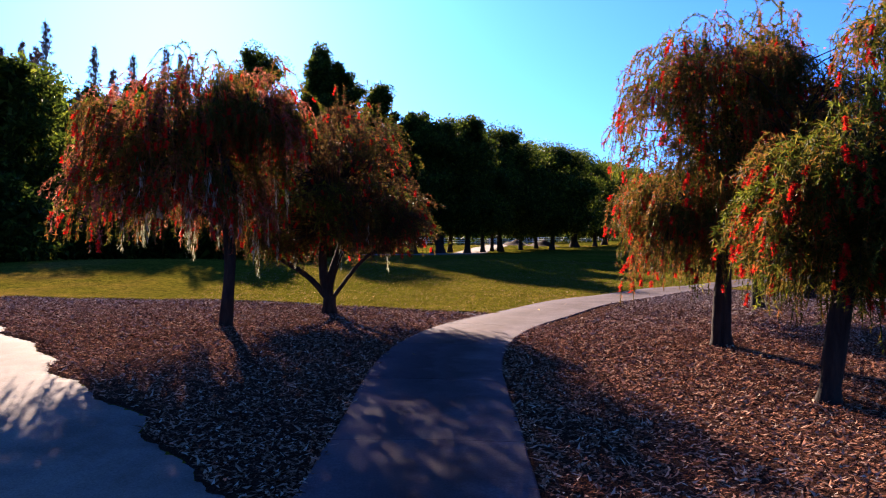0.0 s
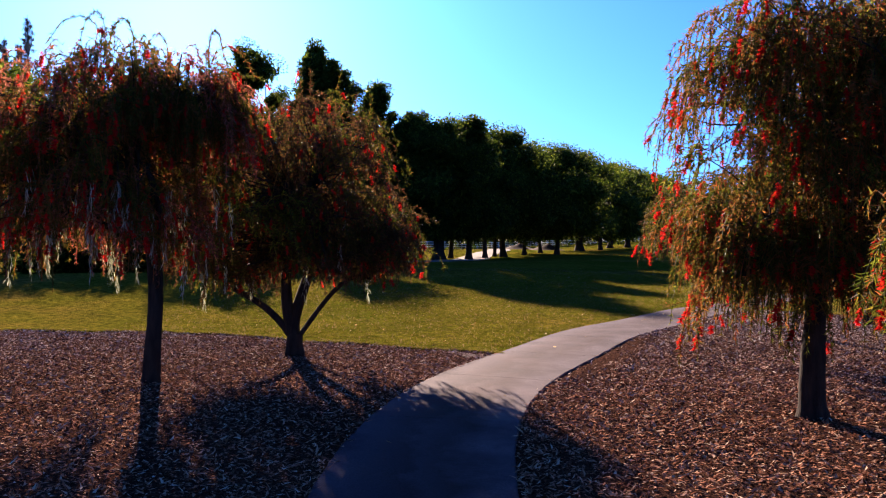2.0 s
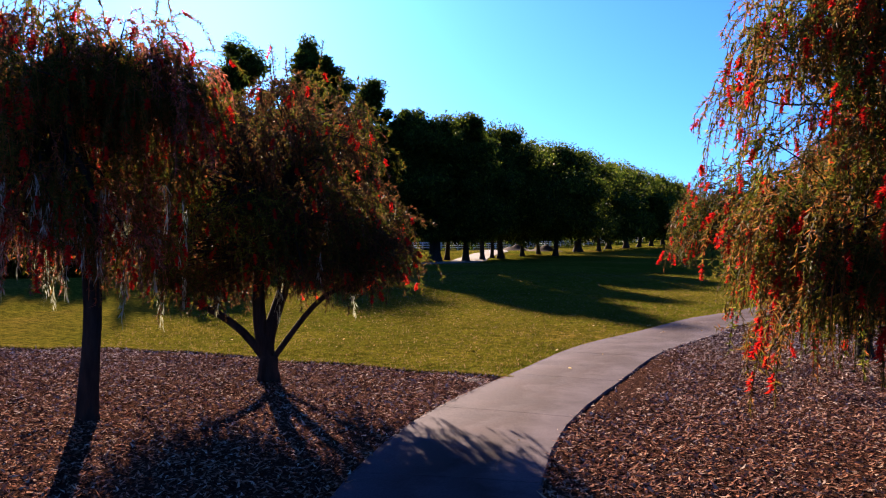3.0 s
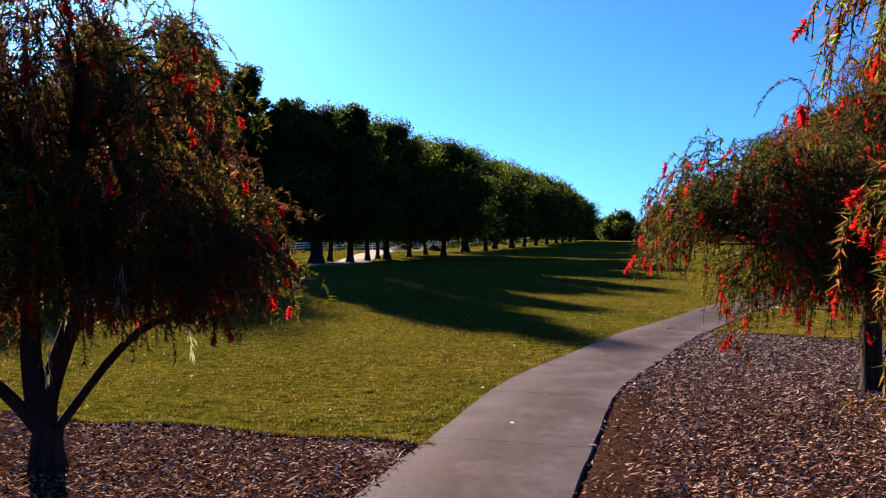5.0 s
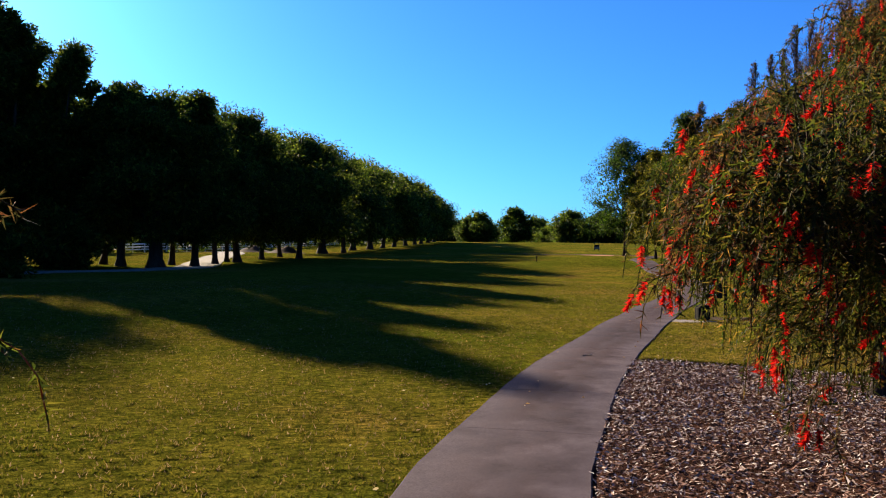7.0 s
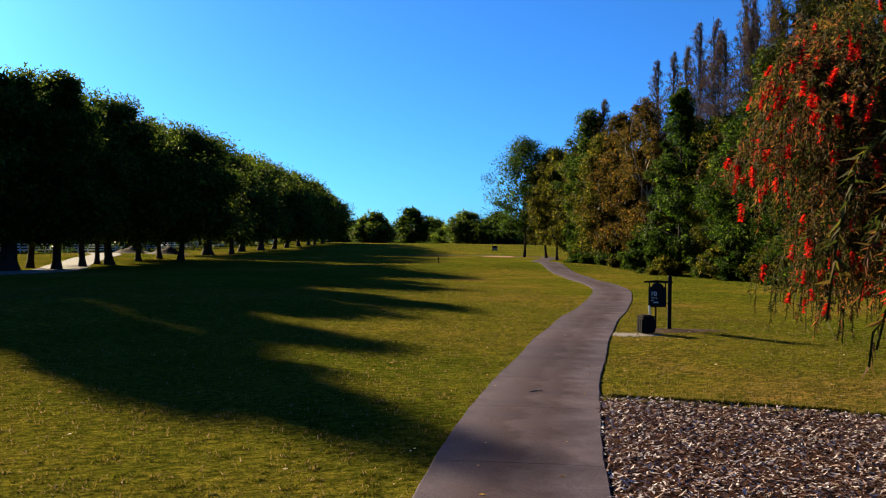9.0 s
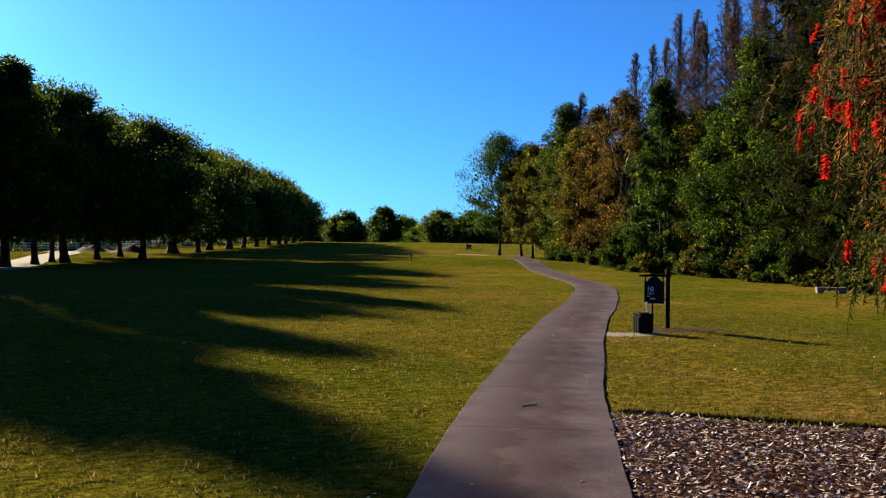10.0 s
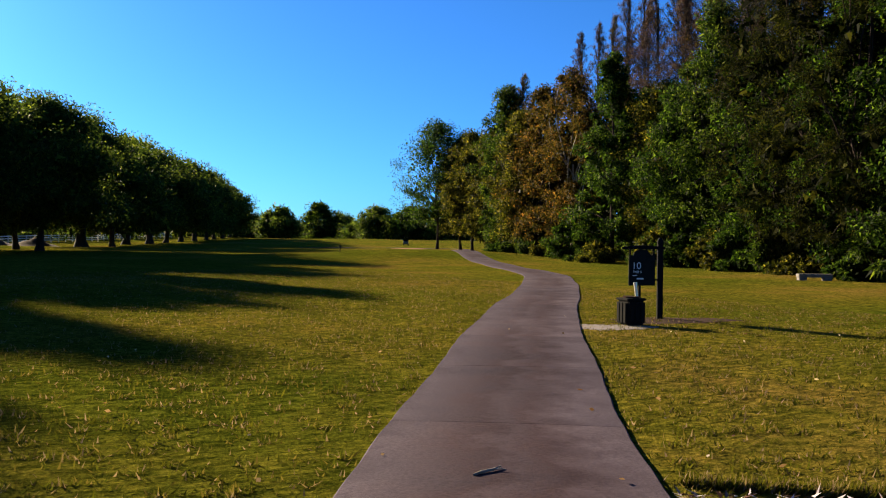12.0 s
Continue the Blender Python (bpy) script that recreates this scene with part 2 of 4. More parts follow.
# ---------------------------------------------------------------- mesh helpers
def part(name, data, material, parent=None, label=""):
    """Link mesh data as one object, under a thing or a part where one is given."""
    if isinstance(data, bmesh.types.BMesh):
        me = bpy.data.meshes.new(name)
        data.to_mesh(me)
        data.free()
        data = me
    if material and not data.materials:
        data.materials.append(material)
    ob = new(name, data)
    if parent is not None:
        ob.parent = parent
    return tagged(ob, label)


def smooth(me, flag=True):
    me.polygons.foreach_set("use_smooth", np.full(len(me.polygons), flag))
    return me


def raw_mesh(name, verts, faces):
    """A mesh from arrays: verts (n, 3), faces (m, k)."""
    verts, faces = np.asarray(verts, np.float32), np.asarray(faces, np.int32)
    me = bpy.data.meshes.new(name)
    k = faces.shape[1]
    me.vertices.add(len(verts))
    me.vertices.foreach_set("co", verts.ravel())
    me.loops.add(faces.size)
    me.loops.foreach_set("vertex_index", faces.ravel())
    me.polygons.add(len(faces))
    me.polygons.foreach_set("loop_start", np.arange(0, faces.size, k, dtype=np.int32))
    me.polygons.foreach_set("use_smooth", np.zeros(len(faces), dtype=bool))
    me.update(calc_edges=True)
    return me


def unit(v):
    return v / np.maximum(np.linalg.norm(v, axis=-1, keepdims=True), 1e-9)


def leaf_quads(pos, axis, length, width, rng):
    """Pointed quads from pos along axis, turned at random about it. Returns verts, faces."""
    n = len(pos)
    axis = unit(axis)
    side = unit(np.cross(axis, rng.normal(size=(n, 3))))
    length, width = np.reshape(length, (-1, 1)), np.reshape(width, (-1, 1))
    v = np.stack([pos, pos + axis * length * 0.5 + side * width * 0.5, pos + axis * length, pos + axis * length * 0.5 - side * width * 0.5], 1)
    return v.reshape(-1, 3), np.arange(4 * n).reshape(n, 4)


def leaf_tris(pos, axis, length, width, rng):
    """Narrow three-cornered leaves from pos along axis."""
    n = len(pos)
    axis = unit(axis)
    side = unit(np.cross(axis, rng.normal(size=(n, 3))))
    length, width = np.reshape(length, (-1, 1)), np.reshape(width, (-1, 1))
    v = np.stack([pos - side * width * 0.5, pos + side * width * 0.5, pos + axis * length], 1)
    return v.reshape(-1, 3), np.arange(3 * n).reshape(n, 3)


def tubes(paths, radii, sides=5):
    """Tubes along paths (s, k, 3) with radii (s, k): verts, quad faces."""
    paths, radii = np.asarray(paths, float), np.asarray(radii, float)
    s, k, _ = paths.shape
    tang = unit(np.gradient(paths, axis=1))
    ref = np.where(np.abs(tang[..., 2:3]) > 0.9, np.array([1.0, 0, 0]), np.array([0, 0, 1.0]))
    u = unit(np.cross(tang, ref))
    w = np.cross(tang, u)
    a = np.linspace(0, 2 * np.pi, sides, endpoint=False)
    ring = u[:, :, None] * np.cos(a)[:, None] + w[:, :, None] * np.sin(a)[:, None]
    v = paths[:, :, None] + ring * radii[:, :, None, None]
    idx = np.arange(s * k * sides).reshape(s, k, sides)
    nxt = np.roll(idx, -1, axis=2)
    f = np.stack([idx[:, :-1], nxt[:, :-1], nxt[:, 1:], idx[:, 1:]], -1).reshape(-1, 4)
    return v.reshape(-1, 3), f


def bend(a, b, rng, k=8, sag=0.0, wob=0.1):
    """A wavering path from a to b."""
    a, b = np.asarray(a, float), np.asarray(b, float)
    t = np.linspace(0, 1, k)[:, None]
    length = np.linalg.norm(b - a)
    w = rng.normal(size=(1, 3)) * np.sin(t * np.pi) + 0.5 * rng.normal(size=(1, 3)) * np.sin(t * 2 * np.pi)
    p = a + (b - a) * t + w * wob * length * 0.5
    p[:, 2] += sag * length * np.sin(t[:, 0] * np.pi)
    return p


def sstep(a, b, x):
    t = np.clip((x - a) / (b - a), 0, 1)
    return t * t * (3 - 2 * t)


def gz(x, y):
    """Height of the ground."""
    x, y = np.asarray(x, float), np.asarray(y, float)
    z = 0.42 + 0.23 * sstep(7, 20, y)
    z = z + 0.0085 * np.clip(y - 42, 0, 108) + 2.3 * sstep(160, 300, y)
    z = z + 0.85 * np.exp(-((x + 15) / 12) ** 2 - ((y - 44) / 9) ** 2)      # rise in the lawn to the west
    u, v = x - 3.0, y - 57.0
    z = z + 0.55 * np.exp(-((0.95 * u + 0.3 * v) / 11) ** 2 - ((-0.3 * u + 0.95 * v) / 5.5) ** 2)      # low berm
    z = z + sstep(52, 80, y) * 0.15 * np.sin(x * 0.11 + 0.6) * np.sin(y * 0.09 + 1.0)
    z = z + 0.6 * np.exp(-(((x - 46) / 13) ** 2 + ((y - 99) / 7) ** 2))
    z = z + sstep(18, 30, y) * 0.035 * np.sin(x * 0.55 + 1.3) * np.sin(y * 0.43)
    return z


def gp(x, y, dz=0.0):
    return Vector((x, y, float(gz(x, y)) + dz))


# ---------------------------------------------------------------- ground
def axis_steps(a, b, fine, lo, hi):
    inner = np.arange(a, b + fine, fine)
    out = [inner]
    left, right, step = a, inner[-1], fine
    ls, rs = [], []
    while left > lo or right < hi:
        step *= 1.28
        left, right = left - step, right + step
        ls.append(left)
        rs.append(right)
    return np.concatenate([np.array(ls[::-1]), inner, np.array(rs)])


gx, gy = axis_steps(-34, 66, 0.7, -2600, 2600), axis_steps(-4, 118, 0.7, -2600, 2600)
XX, YY = np.meshgrid(gx, gy)
ids = np.arange(XX.size).reshape(XX.shape)
ground = part("ground", smooth(raw_mesh("ground", np.stack([XX, YY, gz(XX, YY)], -1).reshape(-1, 3),
              np.stack([ids[:-1, :-1], ids[:-1, 1:], ids[1:, 1:], ids[1:, :-1]], -1).reshape(-1, 4))), GRASS)
tagged(ground, "mown olive green and straw coloured fairway lawn", "lawn", kind="structure")

# ---------------------------------------------------------------- cart path
PATH = [(0.3, -26), (0.1, -14), (-0.1, -4), (-0.2, 4), (-0.15, 10), (-0.1, 14), (0.25, 17.5), (1.15, 20.2), (2.4, 23.15), (4.0, 26.9),
        (6.12, 30.45), (8.93, 34.78), (11.15, 37.97), (14.75, 42.75), (19.05, 48.3), (26.0, 56.6), (33.0, 66.0), (37.5, 74.0), (42, 84), (48, 97), (56, 113),
        (66, 128), (73.5, 137), (75, 143), (70, 146), (62, 148), (54, 156)]
PATH_W = 2.16


def catmull(points, step):
    p = np.array(points, float)
    p = np.vstack([2 * p[0] - p[1], p, 2 * p[-1] - p[-2]])
    out = []
    for i in range(1, len(p) - 2):
        for t in np.linspace(0, 1, 24, endpoint=False):
            a, b, c, d = p[i - 1:i + 3]
            out.append(0.5 * (2 * b + (c - a) * t + (2 * a - 5 * b + 4 * c - d) * t ** 2 + (3 * b - a - 3 * c + d) * t ** 3))
    out = np.array(out + [p[-2]])
    s = np.concatenate([[0], np.cumsum(np.linalg.norm(np.diff(out, axis=0), axis=1))])
    n = int(s[-1] / step)
    q = np.linspace(0, s[-1], n + 1)
    return np.stack([np.interp(q, s, out[:, 0]), np.interp(q, s, out[:, 1])], 1), q


path_pts, path_s = catmull(PATH, 0.25)
soften = np.exp(-0.5 * (np.arange(-20, 21) / 7.0) ** 2)
path_pts[20:-20] = np.stack([np.convolve(path_pts[:, i], soften / soften.sum(), "valid") for i in (0, 1)], 1)
path_t = unit(np.gradient(path_pts, axis=0))
path_n = np.stack([path_t[:, 1], -path_t[:, 0]], 1)       # to the right


near_pts, near_n = path_pts[::2], path_n[::2]
CELL_X, CELL_Y = np.arange(-40, 40, 0.5), np.arange(-10, 85, 0.5)
cells = np.stack([np.repeat(CELL_X[None], len(CELL_Y), 0), np.repeat(CELL_Y[:, None], len(CELL_X), 1)], -1) + 0.25
near_index = np.array([np.argmin(((row[:, None] - near_pts[None]) ** 2).sum(-1), 1) for row in cells])


def path_dist(x, y):
    """Signed distance to the path's middle line, right positive."""
    px, py = np.ravel(x).astype(float), np.ravel(y).astype(float)
    i = np.clip(((px + 40) * 2).astype(int), 0, len(CELL_X) - 1)
    j = np.clip(((py + 10) * 2).astype(int), 0, len(CELL_Y) - 1)
    k = np.clip(near_index[j, i][:, None] + np.arange(-3, 4), 0, len(near_pts) - 1)
    d = np.stack([px, py], 1)[:, None] - near_pts[k]
    m = np.argmin((d ** 2).sum(-1), 1)
    r = np.arange(len(px))
    d, k = d[r, m], k[r, m]
    return (np.sign((d * near_n[k]).sum(-1)) * np.sqrt((d ** 2).sum(-1))).reshape(np.shape(x))


def path_rise(y):
    """The path stands proud of the mulch, and almost flush with the lawn."""
    return 0.028 + 0.034 * (1 - sstep(35.5, 37.5, np.asarray(y, float)))


def slab_mesh(s0, s1, half):
    """One slab of path between two stations, with a worn, slightly rounded rim."""
    gap = 0.006
    st = np.linspace(s0 + gap, s1 - gap, 8)
    cx, cy = np.interp(st, path_s, path_pts[:, 0]), np.interp(st, path_s, path_pts[:, 1])
    nx, ny = np.interp(st, path_s, path_n[:, 0]), np.interp(st, path_s, path_n[:, 1])
    cols = [(-half, -0.15), (-half, -0.02), (-half + 0.02, 0.0), (-half * 0.4, 0.012), (half * 0.4, 0.012), (half - 0.02, 0.0), (half, -0.02), (half, -0.15)]
    v, uvs = [], []
    for j, (d, dz) in enumerate(cols):
        wob = 0.018 * np.sin(st * 0.9) + 0.008 * np.sin(st * 4.1) if j in (0, 1, 2, 5, 6, 7) else 0
        x, y = cx + nx * (d + wob), cy + ny * (d + wob)
        v.append(np.stack([x, y, gz(x, y) + path_rise(cy) + dz], 1))
        uvs.append(np.stack([np.full(len(st), (d + half) / (2 * half)), st], 1))
    v, uvs = np.stack(v, 1), np.stack(uvs, 1)
    # end faces drop into the joint
    v = np.concatenate([v[:1] - [0, 0, 0.03], v, v[-1:] - [0, 0, 0.03]], 0)
    uvs = np.concatenate([uvs[:1], uvs, uvs[-1:]], 0)
    r, c = v.shape[:2]
    idx = np.arange(r * c).reshape(r, c)
    f = np.stack([idx[:-1, :-1], idx[:-1, 1:], idx[1:, 1:], idx[1:, :-1]], -1).reshape(-1, 4)
    me = raw_mesh("slab", v.reshape(-1, 3), f)
    lay = me.uv_layers.new(name="along")
    lay.data.foreach_set("uv", uvs.reshape(-1, 2)[f.ravel()].astype(np.float32).ravel())
    return me


path = tagged(new("cart_path"), "worn pinkish grey concrete cart path with cross joints", "path", kind="structure")
JOINT = 3.6
first = path_s[np.argmin(((path_pts - [2.45, 23.2]) ** 2).sum(1))] % JOINT
for s0 in np.arange(first, path_s[-1] - JOINT, JOINT):
    part("slab", slab_mesh(s0, s0 + JOINT, PATH_W / 2), CONCRETE, path)


def grid_sheet(name, inside, box, cell, dz, material):
    """A sheet over the ground where inside(x, y) is positive; its rim is cut to the outline."""
    xs, ys = np.arange(box[0], box[2] + cell, cell), np.arange(box[1], box[3] + cell, cell)
    X, Y = np.meshgrid(xs, ys)
    d = inside(X, Y)
    keep = (d[:-1, :-1] > 0) | (d[:-1, 1:] > 0) | (d[1:, 1:] > 0) | (d[1:, :-1] > 0)
    # draw the outermost points in to the outline
    px, py, pd = X.copy(), Y.copy(), d.copy()
    for _ in range(3):
        e = 0.03
        ddx, ddy = (inside(px + e, py) - inside(px - e, py)) / (2 * e), (inside(px, py + e) - inside(px, py - e)) / (2 * e)
        g2 = np.maximum(ddx ** 2 + ddy ** 2, 0.3)
        out = d <= 0
        px, py = np.where(out, px - np.clip(pd * ddx / g2, -cell, cell), px), np.where(out, py - np.clip(pd * ddy / g2, -cell, cell), py)
        pd = inside(px, py)
    X, Y = px, py
    Z = gz(X, Y) + np.where(d > 0, dz * np.clip(0.4 + d * 2, 0, 1), -0.012)
    idx = np.arange(X.size).reshape(X.shape)
    f = np.stack([idx[:-1, :-1], idx[:-1, 1:], idx[1:, 1:], idx[1:, :-1]], -1)[keep]
    me = raw_mesh(name, np.stack([X, Y, Z], -1).reshape(-1, 3), f)
    bm = bmesh.new()
    bm.from_mesh(me)
    bmesh.ops.delete(bm, geom=[v for v in bm.verts if not v.link_faces], context='VERTS')
    bm.to_mesh(me)
    bm.free()
    return part(name, smooth(me), material)


def wob(x, y, a=0.12):
    return a * np.sin(x * 2.3 + 1.1 * np.sin(y * 1.7)) + 0.5 * a * np.sin(x * 5.1 + y * 3.3)


# the concrete apron west of the path's start: its rim runs from (-9, 17.5) to (-2.5, 7)
def apron_in(x, y):
    d1 = -(x + 4.9) * 0.82 - (y - 12.1) * 0.57 + 0.12 * np.sin(y * 1.3) + 0.1 * np.sin(y * 3.1)
    return np.minimum(d1, 19.5 - y)


def lawn_edge(x):
    """The y at which the bed west of the path meets the lawn."""
    return np.interp(x, [-40, -14, -7, -3.4, -1.9, -0.4, 0.3, 1.1, 1.8], [27.8, 27.4, 26.9, 25.4, 24.9, 24.2, 23.9, 23.6, 23.3])


def bed_west(x, y):
    d = np.minimum(lawn_edge(x) - y + wob(x, y), -PATH_W / 2 + 0.1 - path_dist(x, y))
    return np.minimum(np.minimum(d, -apron_in(x, y) + 0.1), y + 6)


def bed_east(x, y):
    far = 36.15 - (x - 11.4) * 0.95
    far = np.where(x > 14.5, 32.95 - (x - 14.5) * 0.5, far)
    d = np.minimum(far - y + wob(x, y, 0.06), path_dist(x, y) - PATH_W / 2 + 0.05)
    return np.minimum(np.minimum(d, 20 - x), y + 6)


tagged(grid_sheet("mulch_bed", bed_west, (-30, -6, 3, 29), 0.22, 0.05, MULCH), "bed of dark reddish brown wood mulch under trees", "mulch bed", kind="structure")
tagged(grid_sheet("mulch_bed", bed_east, (0, -6, 20, 38), 0.22, 0.05, MULCH), "bed of reddish brown wood mulch beside the path", "mulch bed", kind="structure")
apron = grid_sheet("concrete_apron", apron_in, (-34, -6, 0, 20), 0.3, 0.03, PALE)
lay = apron.data.uv_layers.new(name="along")
tagged(apron, "pale sunlit concrete paving with ragged dirty edge", "pavement", kind="structure")


# ---------------------------------------------------------------- trees
def limb_part(tree, name, paths, radii, material, sides=7):
    v, f = tubes(paths, radii, sides)
    return part(name, smooth(raw_mesh(name, v, f)), material, tree)


def flower_brushes(at, axis, length, rad, rng, spikes=26):
    """Hanging bottlebrush flowers: thin bristles set round a stalk."""
    n = len(at)
    t = np.linspace(0.03, 1, spikes)[None, :, None]
    pos = at[:, None] + axis[:, None] * length[:, None, None] * t
    way = unit(rng.normal(size=(n, spikes, 3)))
    way = unit(way - axis[:, None] * (way * axis[:, None]).sum(-1, keepdims=True) + axis[:, None] * 0.35)
    v, f = leaf_tris(pos.reshape(-1, 3), way.reshape(-1, 3), np.full(n * spikes, 1.0) * np.repeat(rad, spikes) * rng.uniform(0.75, 1.15, n * spikes),
                      np.repeat(rad, spikes) * 0.36, rng)
    return v, f


def weeping_tree(base, fork, lobes, bunches, drop, zmin, flowers, label, seed, stems=(), moss=0, lean=(0, 0), trunk_r=0.16, leaf=None, per=58, core=5000, accents=(), hoops=9, sprigs=0, spread=0.5, size=(0.085, 0.016), tints=None):
    """A bottlebrush: trunk, limbs, bunches of hanging shoots full of narrow leaves, red brushes near their ends."""
    rng = np.random.default_rng(seed)
    bz = float(gz(*base))
    tree = tagged(new("bottlebrush_tree"), label, "tree", "bottlebrush trees")
    tree.location = (base[0], base[1], bz)
    org = np.array([base[0], base[1], bz])
    low = 0.5 if stems else fork
    p = bend((0, 0, -0.1), (lean[0] * low / fork, lean[1] * low / fork, low), rng, 22, 0, 0.045)
    r = trunk_r * np.linspace(1.0, 0.8, 22) * (1 + 0.10 * np.cumsum(rng.normal(0, 0.35, 22)).clip(-1, 1))
    r[:4] *= (1.55, 1.35, 1.18, 1.07)
    limb_part(tree, "trunk", [p], [r], BARK, 14)
    tops_of = [] if stems else [p[-1]]
    for dx, dy, dz, rel in stems:
        q = bend(p[-1] - [0, 0, 0.15], p[-1] + np.array([dx, dy, dz]), rng, 10, 0.14 if dz < 1.4 else 0.0, 0.09)
        limb_part(tree, "stem", [q], [trunk_r * rel * np.linspace(1.0, 0.65, 10)], BARK, 8)
        tops_of.append(q[-1])
    tops_of = np.array(tops_of)
    # bunches of shoots over the rounded masses of the crown
    w = np.array([l[5] for l in lobes], float)
    home = rng.choice(len(lobes), bunches, p=w / w.sum())
    L = np.array([l[:5] for l in lobes], float)[home]
    d = unit(rng.normal(size=(bunches, 3)))
    d[:, 2] = np.where(d[:, 2] < -0.3, -d[:, 2], d[:, 2])
    rho = 1 - 0.62 * rng.uniform(0, 1, bunches) ** 1.6
    centre = L[:, :3] - org + d * np.stack([L[:, 3], L[:, 3], L[:, 4]], 1) * rho[:, None]
    centre += rng.normal(0, 0.12, centre.shape)
    vigour = rng.uniform(0.45, 1.25, bunches)
    # limbs into the crown and branches out to every bunch
    main = rng.permutation(bunches)[:13]
    ends = centre[main] * 0.82 + (L[main, :3] - org) * 0.18
    for e in ends:
        s = tops_of[np.argmin(((tops_of - e) ** 2).sum(1))]
        limb_part(tree, "limb", [bend(s - [0, 0, 0.1], e, rng, 9, 0.10, 0.14)], [np.linspace(trunk_r * 0.5, 0.02, 9)], BARK, 7)
    twigs, tr = [], []
    for c in centre:
        e = ends[np.argmin(((ends - c) ** 2).sum(1))]
        s = tops_of[np.argmin(((tops_of - e) ** 2).sum(1))]
        twigs.append(bend(s + (e - s) * rng.uniform(0.5, 0.95), c, rng, 6, 0.10, 0.16))
        tr.append(np.linspace(0.02, 0.007, 6))
    v, f = tubes(twigs, tr, 4)
    tagged(part("branchwork", smooth(raw_mesh("branchwork", v, f)), BARK, tree), kind="stuff")
    # shoots: out, over and down
    count = rng.integers(6, 13, bunches)
    of = np.repeat(np.arange(bunches), count)
    n = len(of)
    k = 9
    t = np.linspace(0, 1, k)[None, :]
    p0 = centre[of] + rng.normal(0, 0.10, (n, 3))
    phi = np.arctan2(d[of, 1], d[of, 0]) + rng.normal(0, 0.75, n)
    fall = rng.uniform(drop[0], drop[1], n) * vigour[of]
    fall = np.minimum(fall, np.maximum(p0[:, 2] - (zmin - bz) - np.abs(rng.normal(0, 0.35, n)), 0.1))
    reach = rng.uniform(0.3, 1.0, n) * spread + 0.08 * fall
    rise = rng.uniform(0.0, 1, n) ** 2 * 0.35 * spread * (d[of, 2] > 0)
    h = reach[:, None] * (1 - (1 - t) ** 2)
    z = rise[:, None] * np.sin(np.clip(t * 1.6, 0, 1) * np.pi) - fall[:, None] * t ** 1.7
    # long sprays that arch over the outline, and short ones that stand up from it
    high = np.argsort(-(p0[:, 2] + rng.normal(0, 0.25, n)))[:max(40, n // 9)]
    odd = rng.choice(high, hoops + sprigs, replace=False)
    arc, up = odd[:hoops], odd[hoops:]
    ra, ha = rng.uniform(0.5, 1.0, (hoops, 1)), rng.uniform(0.3, 0.6, (hoops, 1))
    h[arc] = ra * (1 - np.cos(np.pi * t * 0.8)) / 1.81
    z[arc] = ha * np.sin(np.pi * np.clip(t * 0.95, 0, 1)) - 0.35 * ha * t ** 4 + 0.05
    h[up] = rng.uniform(0.05, 0.25, (sprigs, 1)) * t
    z[up] = rng.uniform(0.3, 0.7, (sprigs, 1)) * t
    paths = p0[:, None] + np.stack([np.cos(phi)[:, None] * h, np.sin(phi)[:, None] * h, z], -1)
    wander = np.cumsum(rng.normal(0, 0.014, paths.shape), axis=1)
    wander[odd] *= 0.3
    paths = paths + wander
    length = np.linalg.norm(np.diff(paths, axis=1), axis=2).sum(1)
    tv, tf = tubes(paths[:, ::2], np.full((n, 5), 0.005), 3)
    # leaves set round the shoots like the bristles of a brush
    per_n = rng.poisson(per * np.clip(length, 0.25, 3))
    per_n[odd] = (per_n[odd] * 2.0).astype(int)
    which = np.repeat(np.arange(n), per_n)
    tt = rng.uniform(0.02, 0.999, len(which)) * (k - 1)
    i0 = tt.astype(int)
    fr = (tt - i0)[:, None]
    pos = paths[which, i0] * (1 - fr) + paths[which, i0 + 1] * fr
    tang = unit(paths[which, i0 + 1] - paths[which, i0])
    way = tang * 0.75 + unit(rng.normal(size=tang.shape)) * 0.8
    m = len(pos)
    lv, lf = leaf_tris(pos, way, rng.uniform(0.7, 1.3, m) * size[0], rng.uniform(0.7, 1.3, m) * size[1], rng)
    kinds_of = np.zeros(bunches, int)
    mats = [leaf] + [a[0] for a in accents]
    for q, (_, share) in enumerate(accents):
        kinds_of[rng.uniform(0, 1, bunches) < share] = q + 1
    for lobe, q in (tints or {}).items():
        kinds_of[home == lobe] = q
    kind_leaf = kinds_of[of][which]
    # fuller, darker growth inside the crown
    inner = rng.integers(0, bunches, core)
    mid = L[inner, :3] - org
    ipos = mid + (centre[inner] - mid) * rng.uniform(0.45, 0.95, (core, 1)) + rng.normal(0, 0.11, (core, 3)).clip(-0.2, 0.2)
    cv, cf = leaf_tris(ipos, rng.normal(size=(core, 3)) + [0, 0, -0.8], rng.uniform(0.08, 0.13, core), rng.uniform(0.02, 0.036, core), rng)
    tri = np.concatenate([tf[:, [0, 1, 2]], tf[:, [0, 2, 3]]])
    for q, material in enumerate(mats):
        used = lf[kind_leaf == q].ravel()
        vs, fs = lv[used], np.arange(len(used)).reshape(-1, 3)
        if q == 0:
            fs = np.concatenate([fs, cf + len(vs), tri + len(vs) + len(cv)])
            vs = np.concatenate([vs, cv, tv])
        name = "foliage" if q == 0 else "spray"
        tagged(part(name, raw_mesh(name, vs, fs), material, tree, "" if q == 0 else "differently coloured leaf sprays"), kind="stuff")
